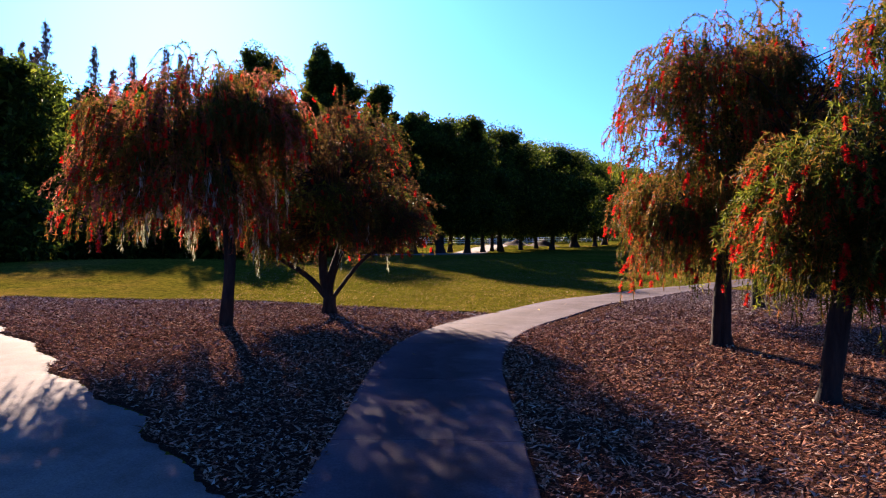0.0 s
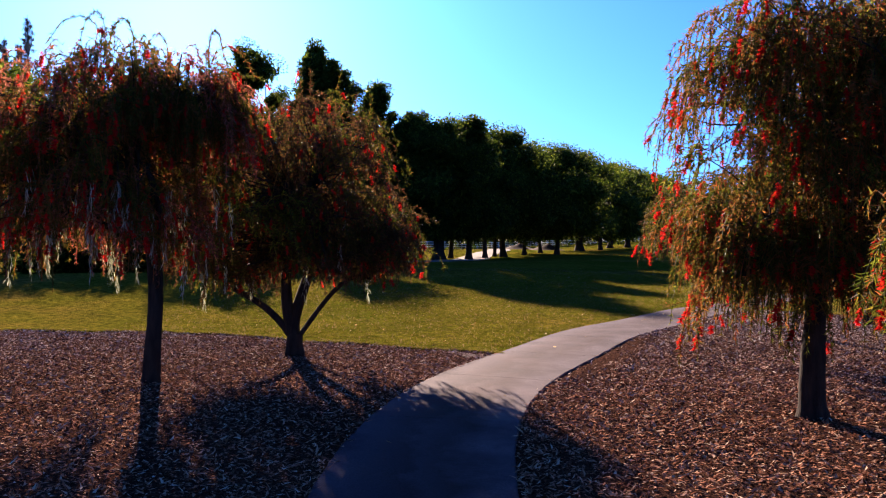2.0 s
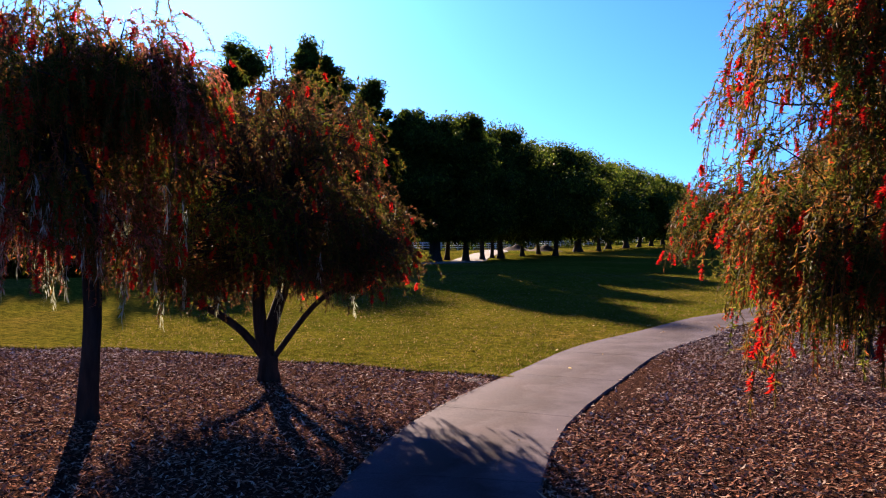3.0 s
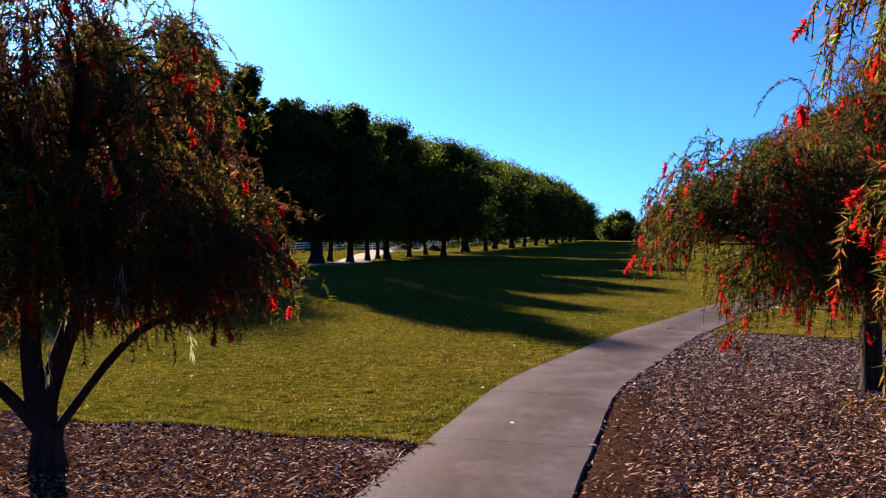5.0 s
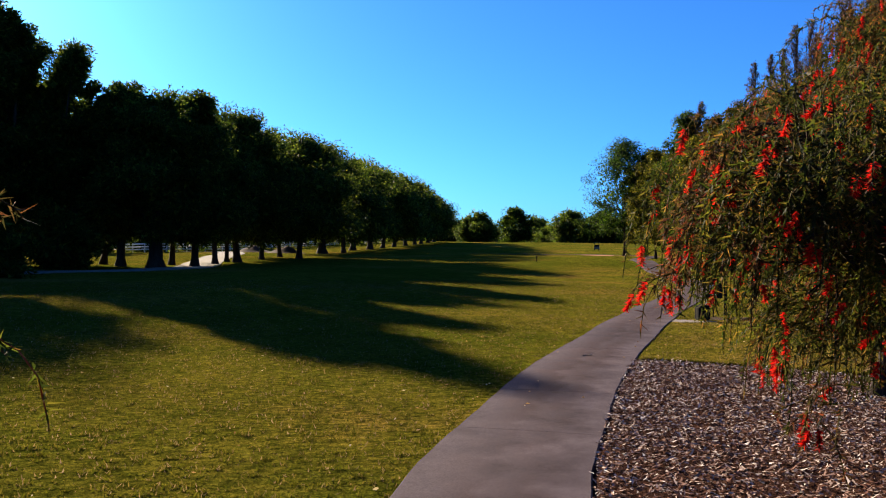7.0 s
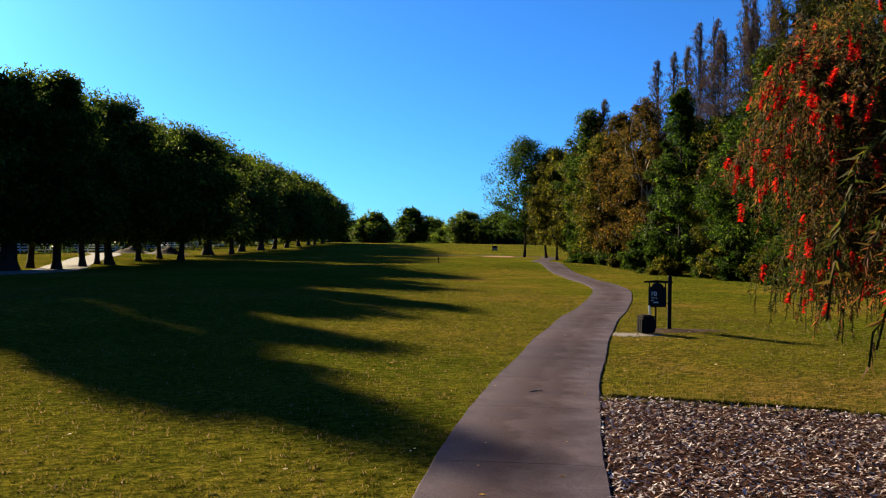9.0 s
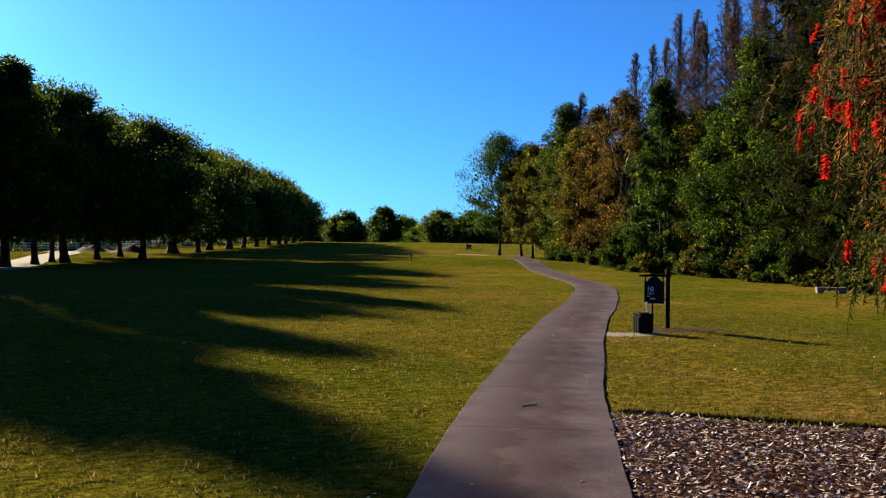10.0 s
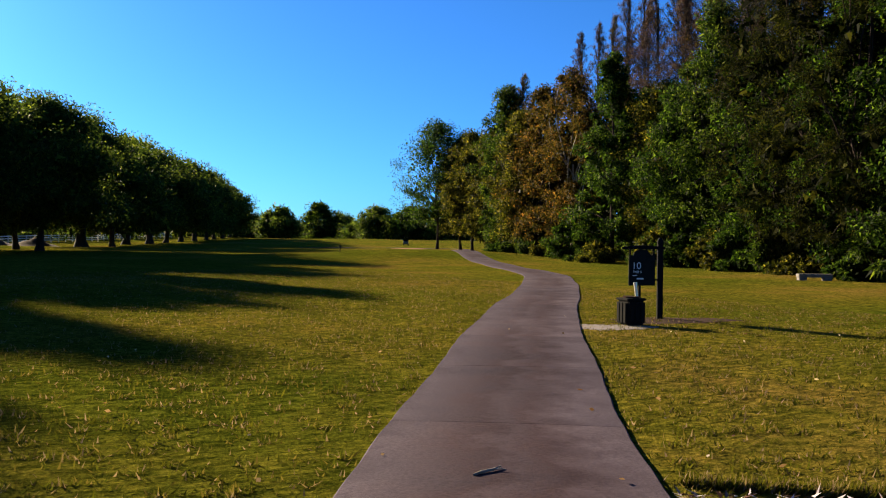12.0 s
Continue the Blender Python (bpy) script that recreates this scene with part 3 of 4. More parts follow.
    # flowers near the ends of the outer shoots, several to a bunch
    odds = (rho ** 3 * rng.uniform(0.1, 1, bunches) ** 1.5)[of]
    odds[odd] *= 0.25
    chosen = rng.choice(n, min(flowers, n), replace=False, p=odds / odds.sum())
    nf = len(chosen)
    stop = rng.choice([4, 5, 6, 7], nf, p=[0.15, 0.2, 0.3, 0.35])
    at = paths[chosen, stop] + rng.normal(0, 0.04, (nf, 3))
    ax = unit(paths[chosen, stop + 1] - paths[chosen, stop - 1] + [0, 0, -0.12] + rng.normal(0, 0.05, (nf, 3)))
    fv, ff = flower_brushes(at, ax, rng.uniform(0.12, 0.24, nf), rng.uniform(0.042, 0.066, nf), rng, 66)
    tagged(part("blossom", raw_mesh("blossom", fv, ff), FLOWER, tree, "hanging red bottlebrush flowers"), kind="stuff")
    if moss:
        mid = np.where((paths[:, 5, 2] < 4.0 - bz + 0.4) & (np.hypot(paths[:, 5, 0], paths[:, 5, 1]) < 2.4))[0]
        mp = []
        for i in rng.choice(mid, moss):
            m = 26
            q = rng.uniform(0, 1, m)
            mp.append(paths[i, 5] + np.stack([rng.normal(0, 0.035, m) * (1.1 - q), rng.normal(0, 0.035, m) * (1.1 - q), -q * rng.uniform(0.25, 0.85)], 1))
        mp = np.concatenate(mp)
        mv, mf = leaf_quads(mp, np.tile([0, 0, -1.0], (len(mp), 1)) + rng.normal(0, 0.2, (len(mp), 3)), rng.uniform(0.10, 0.24, len(mp)), rng.uniform(0.010, 0.022, len(mp)), rng)
        tagged(part("moss", raw_mesh("moss", mv, mf), MOSS, tree, "grey hanging moss strands"), kind="stuff")
    return tree


RED = "weeping bottlebrush tree with hanging red flowers in the mulch"
weeping_tree((-4.9, 19.3), 2.5, [(-5.7, 19.4, 4.75, 2.25, 1.75, 1), (-6.9, 19.2, 4.0, 1.35, 1.3, 0.4), (-4.6, 19.5, 5.3, 1.15, 1.2, 0.4), (-5.9, 19.3, 3.5, 2.1, 0.9, 0.6)], 420, (0.25, 1.15), 2.3, 860,
             "weeping bottlebrush tree with red flowers and grey moss", 3, moss=90, trunk_r=0.15, leaf=L_RUSTY, core=1500, accents=((L_MAROON_FLARE, 0.35), (L_BRUSH, 0.3)), hoops=16)
# tints: the near-left lobe is all lime, sunlit leaves painted by colour
weeping_tree((-3.0, 22.75), 1.3, [(-3.1, 22.7, 4.4, 2.1, 1.75, 1), (-1.9, 22.5, 3.2, 1.5, 1.05, 0.5), (-4.2, 22.4, 3.2, 1.6, 1.1, 0.35), (-1.4, 22.3, 2.85, 0.8, 0.6, 0.3), (-3.6, 21.2, 3.5, 1.0, 0.5, 0.2), (-2.6, 22.6, 2.7, 1.6, 0.55, 0.45), (-4.6, 22.4, 2.6, 1.0, 0.5, 0.25)], 420, (0.12, 0.6), 1.6, 330,
             "dense rounded bottlebrush tree with a forked trunk", 5, stems=((-0.2, 0.05, 1.7, 0.66), (0.36, 0.1, 1.8, 0.62), (-1.35, -0.1, 1.0, 0.40), (1.5, 0.0, 1.3, 0.26)),
             moss=14, trunk_r=0.225, leaf=L_WINE, core=11000, accents=((L_BRUSH, 0.3), (L_LIME, 0.03)), hoops=2, sprigs=16, spread=0.55, tints={4: 2})
weeping_tree((5.55, 16.9), 2.4, [(5.5, 16.9, 5.35, 1.75, 1.65, 1), (5.5, 16.8, 3.9, 1.7, 1.3, 0.55), (7.0, 16.6, 5.3, 1.5, 1.6, 0.5), (4.7, 17.0, 3.2, 0.9, 0.8, 0.25), (5.3, 16.6, 2.8, 1.4, 0.7, 0.5)], 430, (0.25, 1.1), 1.55, 620,
             RED, 7, trunk_r=0.19, leaf=L_RUSTY, core=7000, accents=((L_BRUSH, 0.35), (L_LIME, 0.12)), hoops=16)
weeping_tree((5.3, 11.7), 2.1, [(5.55, 11.6, 3.4, 1.25, 0.9, 1), (7.0, 11.5, 5.2, 1.3, 1.5, 0.55), (6.5, 11.6, 2.7, 1.4, 0.8, 0.6), (5.3, 11.7, 2.5, 1.0, 0.6, 0.4)], 290, (0.2, 0.95), 1.25, 460,
             RED, 9, trunk_r=0.16, lean=(0.3, 0), leaf=L_BRUSH, core=5000, accents=((L_LIME, 0.22), (L_RUSTY, 0.25)), size=(0.10, 0.016))
weeping_tree((9.8, 26.5), 2.4, [(10.2, 26.0, 4.6, 2.1, 1.5, 0.9), (6.9, 24.6, 3.75, 1.75, 1.1, 1), (7.9, 24.4, 2.7, 1.8, 0.9, 0.7), (10.2, 24.8, 3.2, 1.9, 1.4, 0.6)], 440, (0.15, 0.85), 1.3, 640,
             RED, 11, trunk_r=0.18, core=16000, leaf=L_DEEP, accents=((L_BRUSH, 0.3), (L_WINE, 0.25)), hoops=16)
weeping_tree((13.2, 30.8), 2.4, [(12.0, 31.1, 4.6, 1.6, 1.8, 1), (14.2, 30.8, 6.2, 1.9, 2.2, 0.9), (13.4, 30.4, 3.8, 1.9, 1.4, 0.6), (11.9, 30.9, 3.3, 1.2, 1.0, 0.4)], 520, (0.25, 1.0), 2.0, 640,
             RED, 13, trunk_r=0.18, leaf=L_DEEP, core=16000, accents=((L_WINE, 0.4), (L_RUSTY, 0.15)), hoops=12)


def crown_leaves(centres, radii, n, size, rng, flat=0.75, thin=0.55):
    which = rng.integers(0, len(centres), n)
    d = unit(rng.normal(size=(n, 3)))
    rr = rng.uniform(0, 1, n) ** 0.45
    pos = centres[which] + d * (radii[which] * rr)[:, None] * [1, 1, flat]
    way = d * 0.6 + rng.normal(size=(n, 3)) * 0.7 + [0, 0, -0.25]
    return leaf_tris(pos, way, rng.uniform(0.7, 1.35, n) * size * 1.1, rng.uniform(0.7, 1.3, n) * size * thin, rng)


def broad_tree(name, label, base, height, width, low, n_leaf, size, leaf, bark, seed, trunk_r=0.3, shape=0.0, clumps=46, group="", trunks=1, thin=0.55, category="tree", full=0.6, tuft=0.0, heart=0.25):
    """A tree with an uneven crown of leaf clumps on limbs. shape: 0 round, 0.6 leafy cone, 1 sparse spire. tuft: size of the clumps, where not by the width."""
    rng = np.random.default_rng(seed)
    tree = tagged(new(name), label, category, group)
    tree.location = gp(base[0], base[1])
    hgt = height - low
    q = (np.arange(clumps) + rng.uniform(0, 1, clumps)) / clumps
    if shape < 0.5:
        prof = np.sin(np.pi * (0.12 + 0.86 * q) ** 0.8) ** full
    else:
        prof = (1.04 - q) ** (0.7 if shape < 0.9 else 1.0) * (0.55 + 0.45 * np.clip(q / 0.15, 0, 1))
    turn = rng.uniform(0, 2 * math.pi, clumps)
    rad = np.sqrt(rng.uniform(0.1, 1, clumps)) * width * 0.5 * prof * rng.uniform(0.7, 1.15, clumps)
    c = np.stack([np.cos(turn) * rad, np.sin(turn) * rad, low + hgt * (0.05 + 0.9 * q)], 1)
    r = rng.uniform(0.5, 1.5, clumps) * (tuft or width * (0.125 if shape < 0.5 else 0.10)) * (1.0 if shape < 0.5 else 0.45 + 0.7 * (1 - q)) * (0.4 if shape > 0.9 else 1.0)
    for s in range(trunks):
        off = np.array([0.25 * s, 0.1 * s, 0.0])
        p = bend((off[0], off[1], -0.2), (rng.normal(0, 0.2) + 2 * off[0], rng.normal(0, 0.2), low + hgt * (0.45 if shape < 0.5 else 0.97)), rng, 10, 0, 0.04 if shape < 0.5 else 0.012)
        rads = trunk_r * np.linspace(1, 0.35 if shape < 0.5 else 0.1, 10)
        rads[0] *= 1.5
        limb_part(tree, "trunk", [p], [rads], bark, 9)
    ps, rs = [], []
    for i in (range(0, clumps, max(1, clumps // 16)) if shape < 0.9 else range(clumps)):
        u = rng.uniform(0.35, 0.9) if shape < 0.5 else min(0.99, max(0.05, (c[i, 2] - 0.06 * hgt) / height))
        a = p[0] + (p[-1] - p[0]) * u if shape >= 0.5 else p[int(u * 9)]
        ps.append(bend(a, c[i], rng, 6, 0.05, 0.10))
        rs.append(np.linspace(trunk_r * (0.38 if shape < 0.9 else 0.16), 0.02, 6))
    if n_leaf > 15000 and shape < 0.9:
        for a, w in zip(ps, rs):
            limb_part(tree, "limb", [a], [w], bark, 6)
    else:
        tagged(limb_part(tree, "branchwork", ps, rs, bark, 5), kind="stuff")
    v, f = crown_leaves(c, r, n_leaf, size, rng, 0.75, thin)
    # fuller growth in the heart of the crown
    m = int(n_leaf * heart) if shape < 0.9 else 0
    v2, f2 = crown_leaves(c * [0.72, 0.72, 0.96], r * 0.8, m, size * 2.2, rng)
    f = np.concatenate([f, f2 + len(v)])
    v = np.concatenate([v, v2])
    tagged(part("crown", raw_mesh("crown", v, f), leaf, tree), kind="stuff")
    return tree


OAKS = "broad dark green oak tree in a row along the fairway"
oak_spots = [(-12.2, 100.0, 22.8, 7.5, 0.6), (-15.0, 105.0, 26.0, 8.5, 0.5), (-24, 110, 26.5, 14, 0.5), (-7.6, 99.2, 19.9, 7.5, 0.4), (-3.4, 97.4, 16.3, 8, 0.4), (-0.5, 95, 14.8, 13.5, 0.66), (2.8, 98.8, 16.0, 8.5, 0.36), (-14.8, 102.0, 23.6, 7.5, 0.4), (6.5, 113.5, 11, 8, 0.26), (7.6, 113, 16.3, 16, 0.42), (14.2, 130, 15.5, 16, 0.3), (15.8, 124, 15, 15, 0.36), (23.1, 150, 16.8, 17.5, 0.72),
             (29, 163, 16, 16, 0.4), (33.4, 177, 16.8, 16, 0.6), (40.2, 192, 17, 17, 0.65), (45.7, 204, 17, 17, 0.5), (51, 214, 17, 17, 0.5), (57, 226, 16.5, 17, 0.5), (62.8, 238, 16, 17, 0.5),
             (68, 250, 15.5, 16, 0.5), (74, 263, 14.5, 16, 0.5), (80, 277, 13, 15, 0.5)]
for i, (x, y, h, w, tr) in enumerate(oak_spots):
    broad_tree("oak_tree", OAKS, (x, y), h, w * (1.0 if i < 8 else 1.12), 1.0 if i < 4 else 2.3, 26000 if i < 13 else 12000, 0.27 if i < 13 else 0.42, L_OAK, BARK_OAK, 100 + i, tr, 0, 64, "oak row", full=0.58, heart=0.5)

for i, (x, y, h, w) in enumerate([(-10, 102, 15.5, 13), (-5.2, 102.5, 14, 12), (0.8, 103, 13, 12), (-15.5, 101, 17.5, 13), (5.0, 107, 13, 12), (11, 121, 13.5, 13)]):
    broad_tree("oak_tree", "lower spreading dark green oak behind the row", (x, y), h, w, 3.0, 16000, 0.3, L_OAK, BARK_OAK, 150 + i, 0.3, 0, 60, "oak row", full=0.45, heart=0.4)

for i in range(15):
    broad_tree("shrub", "dark green shrub beyond the road behind the oaks", (-30 + 6.6 * i, 114 + 11.5 * i), (4.6, 6.2, 3.6, 5.4)[i % 4], 10.5, 0.0, 1500, 0.55, (L_OAK, L_GREEN)[i % 2], BARK, 620 + i, 0.1, 0, 30, "far shrubs", category="shrub")

# woods west of the lawn
for i, (x, y, h, w) in enumerate([(-30, 60, 14.5, 11), (-35, 68, 16, 11), (-40, 62, 16, 12), (-46, 70, 17, 12), (-27, 72, 13, 11), (-22, 66, 10.5, 9), (-15.5, 60, 9.2, 8), (-30, 84, 16, 12), (-20, 84, 14, 12), (-40, 84, 18, 13)]):
    broad_tree("woodland_tree", "tall dark woodland tree beyond the lawn", (x, y), h, w, 0.8, 9000, 0.36, L_OAK, BARK, 200 + i, 0.3, 0, 70, "west woods")
for i, (x, y) in enumerate([(-24, 47), (-28, 51), (-32, 56), (-24, 58), (-19, 60), (-34, 49), (-29, 45), (-12, 66), (-36, 60), (-18, 70), (-7.5, 92), (-14, 88), (-11, 80)]):
    broad_tree("shrub", "dense dark shrub at the edge of the woods", (x, y), 4.5, 7, 0.0, 3600, 0.33, L_OAK, BARK, 240 + i, 0.12, 0, 40, "west shrubs", category="shrub")
rng = np.random.default_rng(31)
for i in range(11):
    broad_tree("cypress_tree", "tall slender nearly bare brownish cypress tree", (-52 + i * 3.1, 66 + 1.8 * i + rng.uniform(-3, 3)), rng.uniform(15, 18.5), 5.0, 3, 7000, 0.24, L_BARE, BARK_PALE, 260 + i, 0.18, 1.0, 150, "west woods", thin=0.14)

for i in range(16):
    bare = i % 3 != 1
    broad_tree("cypress_tree" if bare else "woodland_tree", "tall nearly bare brownish cypress in the woods" if bare else "tall grey green woodland tree behind the lawn", (-62 + i * 1.9, 104 + rng.uniform(-4, 6)), rng.uniform(23, 28) if bare else rng.uniform(19, 22),
               rng.uniform(9, 11) if bare else 8, 3, 11000, 0.26 if bare else 0.4, L_BARE if bare else L_OAK, BARK_PALE if bare else BARK, 280 + i, 0.25, 1.0 if bare else 0.0, 260 if bare else 60, "west woods", thin=0.16 if bare else 0.55)

# woods east of the path
rng = np.random.default_rng(77)
EDGE_TREE = {"green": (L_GREEN, "green leafy woodland tree at the forest edge"), "olive": (L_OLIVE, "olive yellow leafy woodland tree at the forest edge"),
             "rust": (L_RUST, "rust brown leafy woodland tree at the forest edge"), "deep": (L_FOREST, "deep green conical woodland tree at the forest edge")}
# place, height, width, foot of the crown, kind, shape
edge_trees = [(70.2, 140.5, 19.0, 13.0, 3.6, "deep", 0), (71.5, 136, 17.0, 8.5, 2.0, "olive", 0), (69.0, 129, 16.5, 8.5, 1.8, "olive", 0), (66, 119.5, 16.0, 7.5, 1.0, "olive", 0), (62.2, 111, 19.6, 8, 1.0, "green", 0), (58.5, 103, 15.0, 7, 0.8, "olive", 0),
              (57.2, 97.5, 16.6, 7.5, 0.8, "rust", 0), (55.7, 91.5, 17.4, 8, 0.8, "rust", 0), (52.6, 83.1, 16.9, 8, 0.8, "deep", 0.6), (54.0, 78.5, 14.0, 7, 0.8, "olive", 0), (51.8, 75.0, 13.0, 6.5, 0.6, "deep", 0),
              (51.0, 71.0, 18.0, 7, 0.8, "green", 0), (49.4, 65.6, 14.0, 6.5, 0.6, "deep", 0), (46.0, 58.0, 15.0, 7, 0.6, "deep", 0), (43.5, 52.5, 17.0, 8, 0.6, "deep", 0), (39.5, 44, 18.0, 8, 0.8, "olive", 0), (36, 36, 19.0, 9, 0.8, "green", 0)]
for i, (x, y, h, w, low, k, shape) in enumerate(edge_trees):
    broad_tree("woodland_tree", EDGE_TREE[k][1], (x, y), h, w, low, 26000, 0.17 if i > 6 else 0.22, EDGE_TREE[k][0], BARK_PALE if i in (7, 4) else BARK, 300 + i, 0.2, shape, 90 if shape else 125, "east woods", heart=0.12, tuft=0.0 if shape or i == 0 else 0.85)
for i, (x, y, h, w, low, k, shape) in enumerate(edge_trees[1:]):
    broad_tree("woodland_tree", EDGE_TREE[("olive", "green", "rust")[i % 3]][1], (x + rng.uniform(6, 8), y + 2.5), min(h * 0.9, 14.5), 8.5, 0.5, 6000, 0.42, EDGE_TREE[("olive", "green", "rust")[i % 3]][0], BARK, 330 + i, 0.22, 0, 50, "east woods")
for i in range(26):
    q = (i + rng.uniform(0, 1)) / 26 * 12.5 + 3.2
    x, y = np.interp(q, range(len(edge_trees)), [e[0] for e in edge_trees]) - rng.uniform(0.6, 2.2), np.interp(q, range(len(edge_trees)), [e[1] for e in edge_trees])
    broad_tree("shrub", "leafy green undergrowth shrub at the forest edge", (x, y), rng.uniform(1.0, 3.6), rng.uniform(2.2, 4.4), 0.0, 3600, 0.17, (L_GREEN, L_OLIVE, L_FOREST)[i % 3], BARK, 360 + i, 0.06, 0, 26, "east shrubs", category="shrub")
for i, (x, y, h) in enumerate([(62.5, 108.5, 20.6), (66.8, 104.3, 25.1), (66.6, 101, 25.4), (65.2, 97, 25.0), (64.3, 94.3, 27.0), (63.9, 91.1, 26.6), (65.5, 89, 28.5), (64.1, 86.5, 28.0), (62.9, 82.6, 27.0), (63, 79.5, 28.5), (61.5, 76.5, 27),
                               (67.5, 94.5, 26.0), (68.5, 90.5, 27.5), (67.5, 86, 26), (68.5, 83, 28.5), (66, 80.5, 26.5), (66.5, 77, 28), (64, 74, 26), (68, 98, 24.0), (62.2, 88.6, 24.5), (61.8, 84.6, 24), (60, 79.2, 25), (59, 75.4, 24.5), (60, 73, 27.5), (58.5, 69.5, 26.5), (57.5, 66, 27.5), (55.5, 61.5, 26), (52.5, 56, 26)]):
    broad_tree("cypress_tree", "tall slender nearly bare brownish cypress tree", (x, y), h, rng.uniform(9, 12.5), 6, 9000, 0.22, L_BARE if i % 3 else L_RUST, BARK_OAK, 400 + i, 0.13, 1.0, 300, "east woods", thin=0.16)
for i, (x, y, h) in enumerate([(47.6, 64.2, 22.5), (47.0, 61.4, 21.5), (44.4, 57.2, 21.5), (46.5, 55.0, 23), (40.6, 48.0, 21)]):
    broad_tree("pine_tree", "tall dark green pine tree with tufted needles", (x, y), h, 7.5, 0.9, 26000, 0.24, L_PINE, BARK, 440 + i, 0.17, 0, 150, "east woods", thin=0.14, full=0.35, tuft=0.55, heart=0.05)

# far trees closing the fairway
for i, (b, dist, h, w) in enumerate([(19.0, 330, 12, 20), (21.5, 360, 16, 22), (25.0, 370, 15, 24), (27.0, 360, 15, 20), (29.0, 350, 16, 22), (31.5, 340, 13, 18), (33.5, 330, 14, 18),
                                     (17, 380, 12, 22), (23, 420, 13, 30), (14, 360, 13, 24), (10, 330, 13, 24), (6, 300, 13, 24), (2, 280, 13, 24), (-3, 260, 13, 22), (-8, 250, 14, 22), (36, 320, 14, 20)]):
    x, y = dist * math.sin(radians(b)), dist * math.cos(radians(b))
    broad_tree("far_tree", "rounded green tree far beyond the fairway", (x, y), h * 0.84, w * 0.85, 0.0, 5000, 0.8, L_GREEN if i % 2 else L_OAK, BARK, 500 + i, 0.4, 0, 60, "far trees")


for i in range(16):
    b, dist = radians(8 + 2.0 * i), 395 + 12 * math.sin(i * 2.1)
    broad_tree("shrub", "low dark hedge far beyond the fairway", (dist * math.sin(b), dist * math.cos(b)), 5.5 + 1.2 * math.sin(i * 1.7), 19, 0.0, 1500, 1.1, L_OAK, BARK, 530 + i, 0.2, 0, 30, "far hedge", category="shrub")


# ---------------------------------------------------------------- tee sign
def box_bm(sx, sy, sz, at=(0, 0, 0), bevel=0.01):
    bm = bmesh.new()
    bmesh.ops.create_cube(bm, size=1, matrix=Matrix.Translation(at) @ Matrix.Diagonal((sx, sy, sz, 1)))
    if bevel:
        bmesh.ops.bevel(bm, geom=bm.edges[:], offset=bevel, segments=2, affect='EDGES')
    return bm


def prism(outline, depth, axis="y", bevel=0.0):
    """An outline in the x-z plane pushed out along y, centred."""
    bm = bmesh.new()
    vs = [bm.verts.new((x, -depth / 2, z)) for x, z in outline]
    face = bm.faces.new(vs)
    ext = bmesh.ops.extrude_face_region(bm, geom=[face])
    bmesh.ops.translate(bm, vec=(0, depth, 0), verts=[v for v in ext["geom"] if isinstance(v, bmesh.types.BMVert)])
    bmesh.ops.recalc_face_normals(bm, faces=bm.faces[:])
    if bevel:
        bmesh.ops.bevel(bm, geom=bm.edges[:], offset=bevel, segments=1, affect='EDGES')
    return bm


def cyl(r1, r2, h, at=(0, 0, 0), seg=16, rot=None):
    bm = bmesh.new()
    m = Matrix.Translation(at) @ (rot or Matrix.Identity(4))
    bmesh.ops.create_cone(bm, cap_ends=True, segments=seg, radius1=r1, radius2=r2, depth=h, matrix=m)
    return bm


def words(text, size, material, parent, m, label=""):
    cu = bpy.data.curves.new("lettering", 'FONT')
    cu.body, cu.size, cu.align_x, cu.align_y, cu.extrude = text, size, 'CENTER', 'CENTER', 0.002
    ob = new("lettering", cu)
    ob.data.materials.append(material)
    ob.parent = parent
    ob.matrix_local = m
    return tagged(ob, label)


BOARD = plain("dark_green_board", (0.006, 0.009, 0.008), 0.7, 0, 0.25, 9)
LETTER = plain("pale_lettering", (0.55, 0.6, 0.6), 0.6, 0, 0.1, 20)
STEEL = plain("pale_metal", (0.6, 0.58, 0.5), 0.35, 0.6, 0.15, 20)
sign = tagged(new("tee_sign"), "black hanging tee sign with pale number ten on one post", "sign")
sign.matrix_world = Matrix.Translation(gp(20.95, 46.1)) @ pose(0, 0, 0, 0, 0, -32)
part("post", box_bm(0.12, 0.12, 1.83, (0, 0, 0.82), 0.012), BLACK, sign)
part("post_cap", cyl(0.085, 0.03, 0.05, (0, 0, 1.755), 4, pose(0, 0, 0, 0, 0, 45)), BLACK, sign)
part("crossbar", prism([(-0.84, 1.53), (0.10, 1.53), (0.10, 1.59), (-0.38, 1.62), (-0.84, 1.58)], 0.06, bevel=0.005), BLACK, sign)
arc = [(-0.40 + 0.19 * math.cos(radians(a)), 1.40 + 0.13 * math.sin(radians(a))) for a in range(0, 181, 15)]
board = part("board", prism([(-0.69, 0.73), (-0.11, 0.73), (-0.11, 1.40)] + arc + [(-0.69, 1.40)], 0.035, bevel=0.006), BOARD, sign)
for x in (-0.66, -0.14):
    part("hanger", box_bm(0.035, 0.02, 0.17, (x, 0, 1.46), 0.004), BLACK, sign)
part("bracket", box_bm(0.12, 0.03, 0.035, (-0.07, 0, 0.86), 0.004), BLACK, sign)
part("leg", box_bm(0.05, 0.04, 0.75, (-0.44, 0.03, 0.36), 0.004), BLACK, sign)
words("10", 0.21, LETTER, board, pose(-0.52, -0.0225, 1.16, 90, 0, 0))
words("PAR 5", 0.075, LETTER, board, pose(-0.50, -0.0225, 1.03, 90, 0, 0))
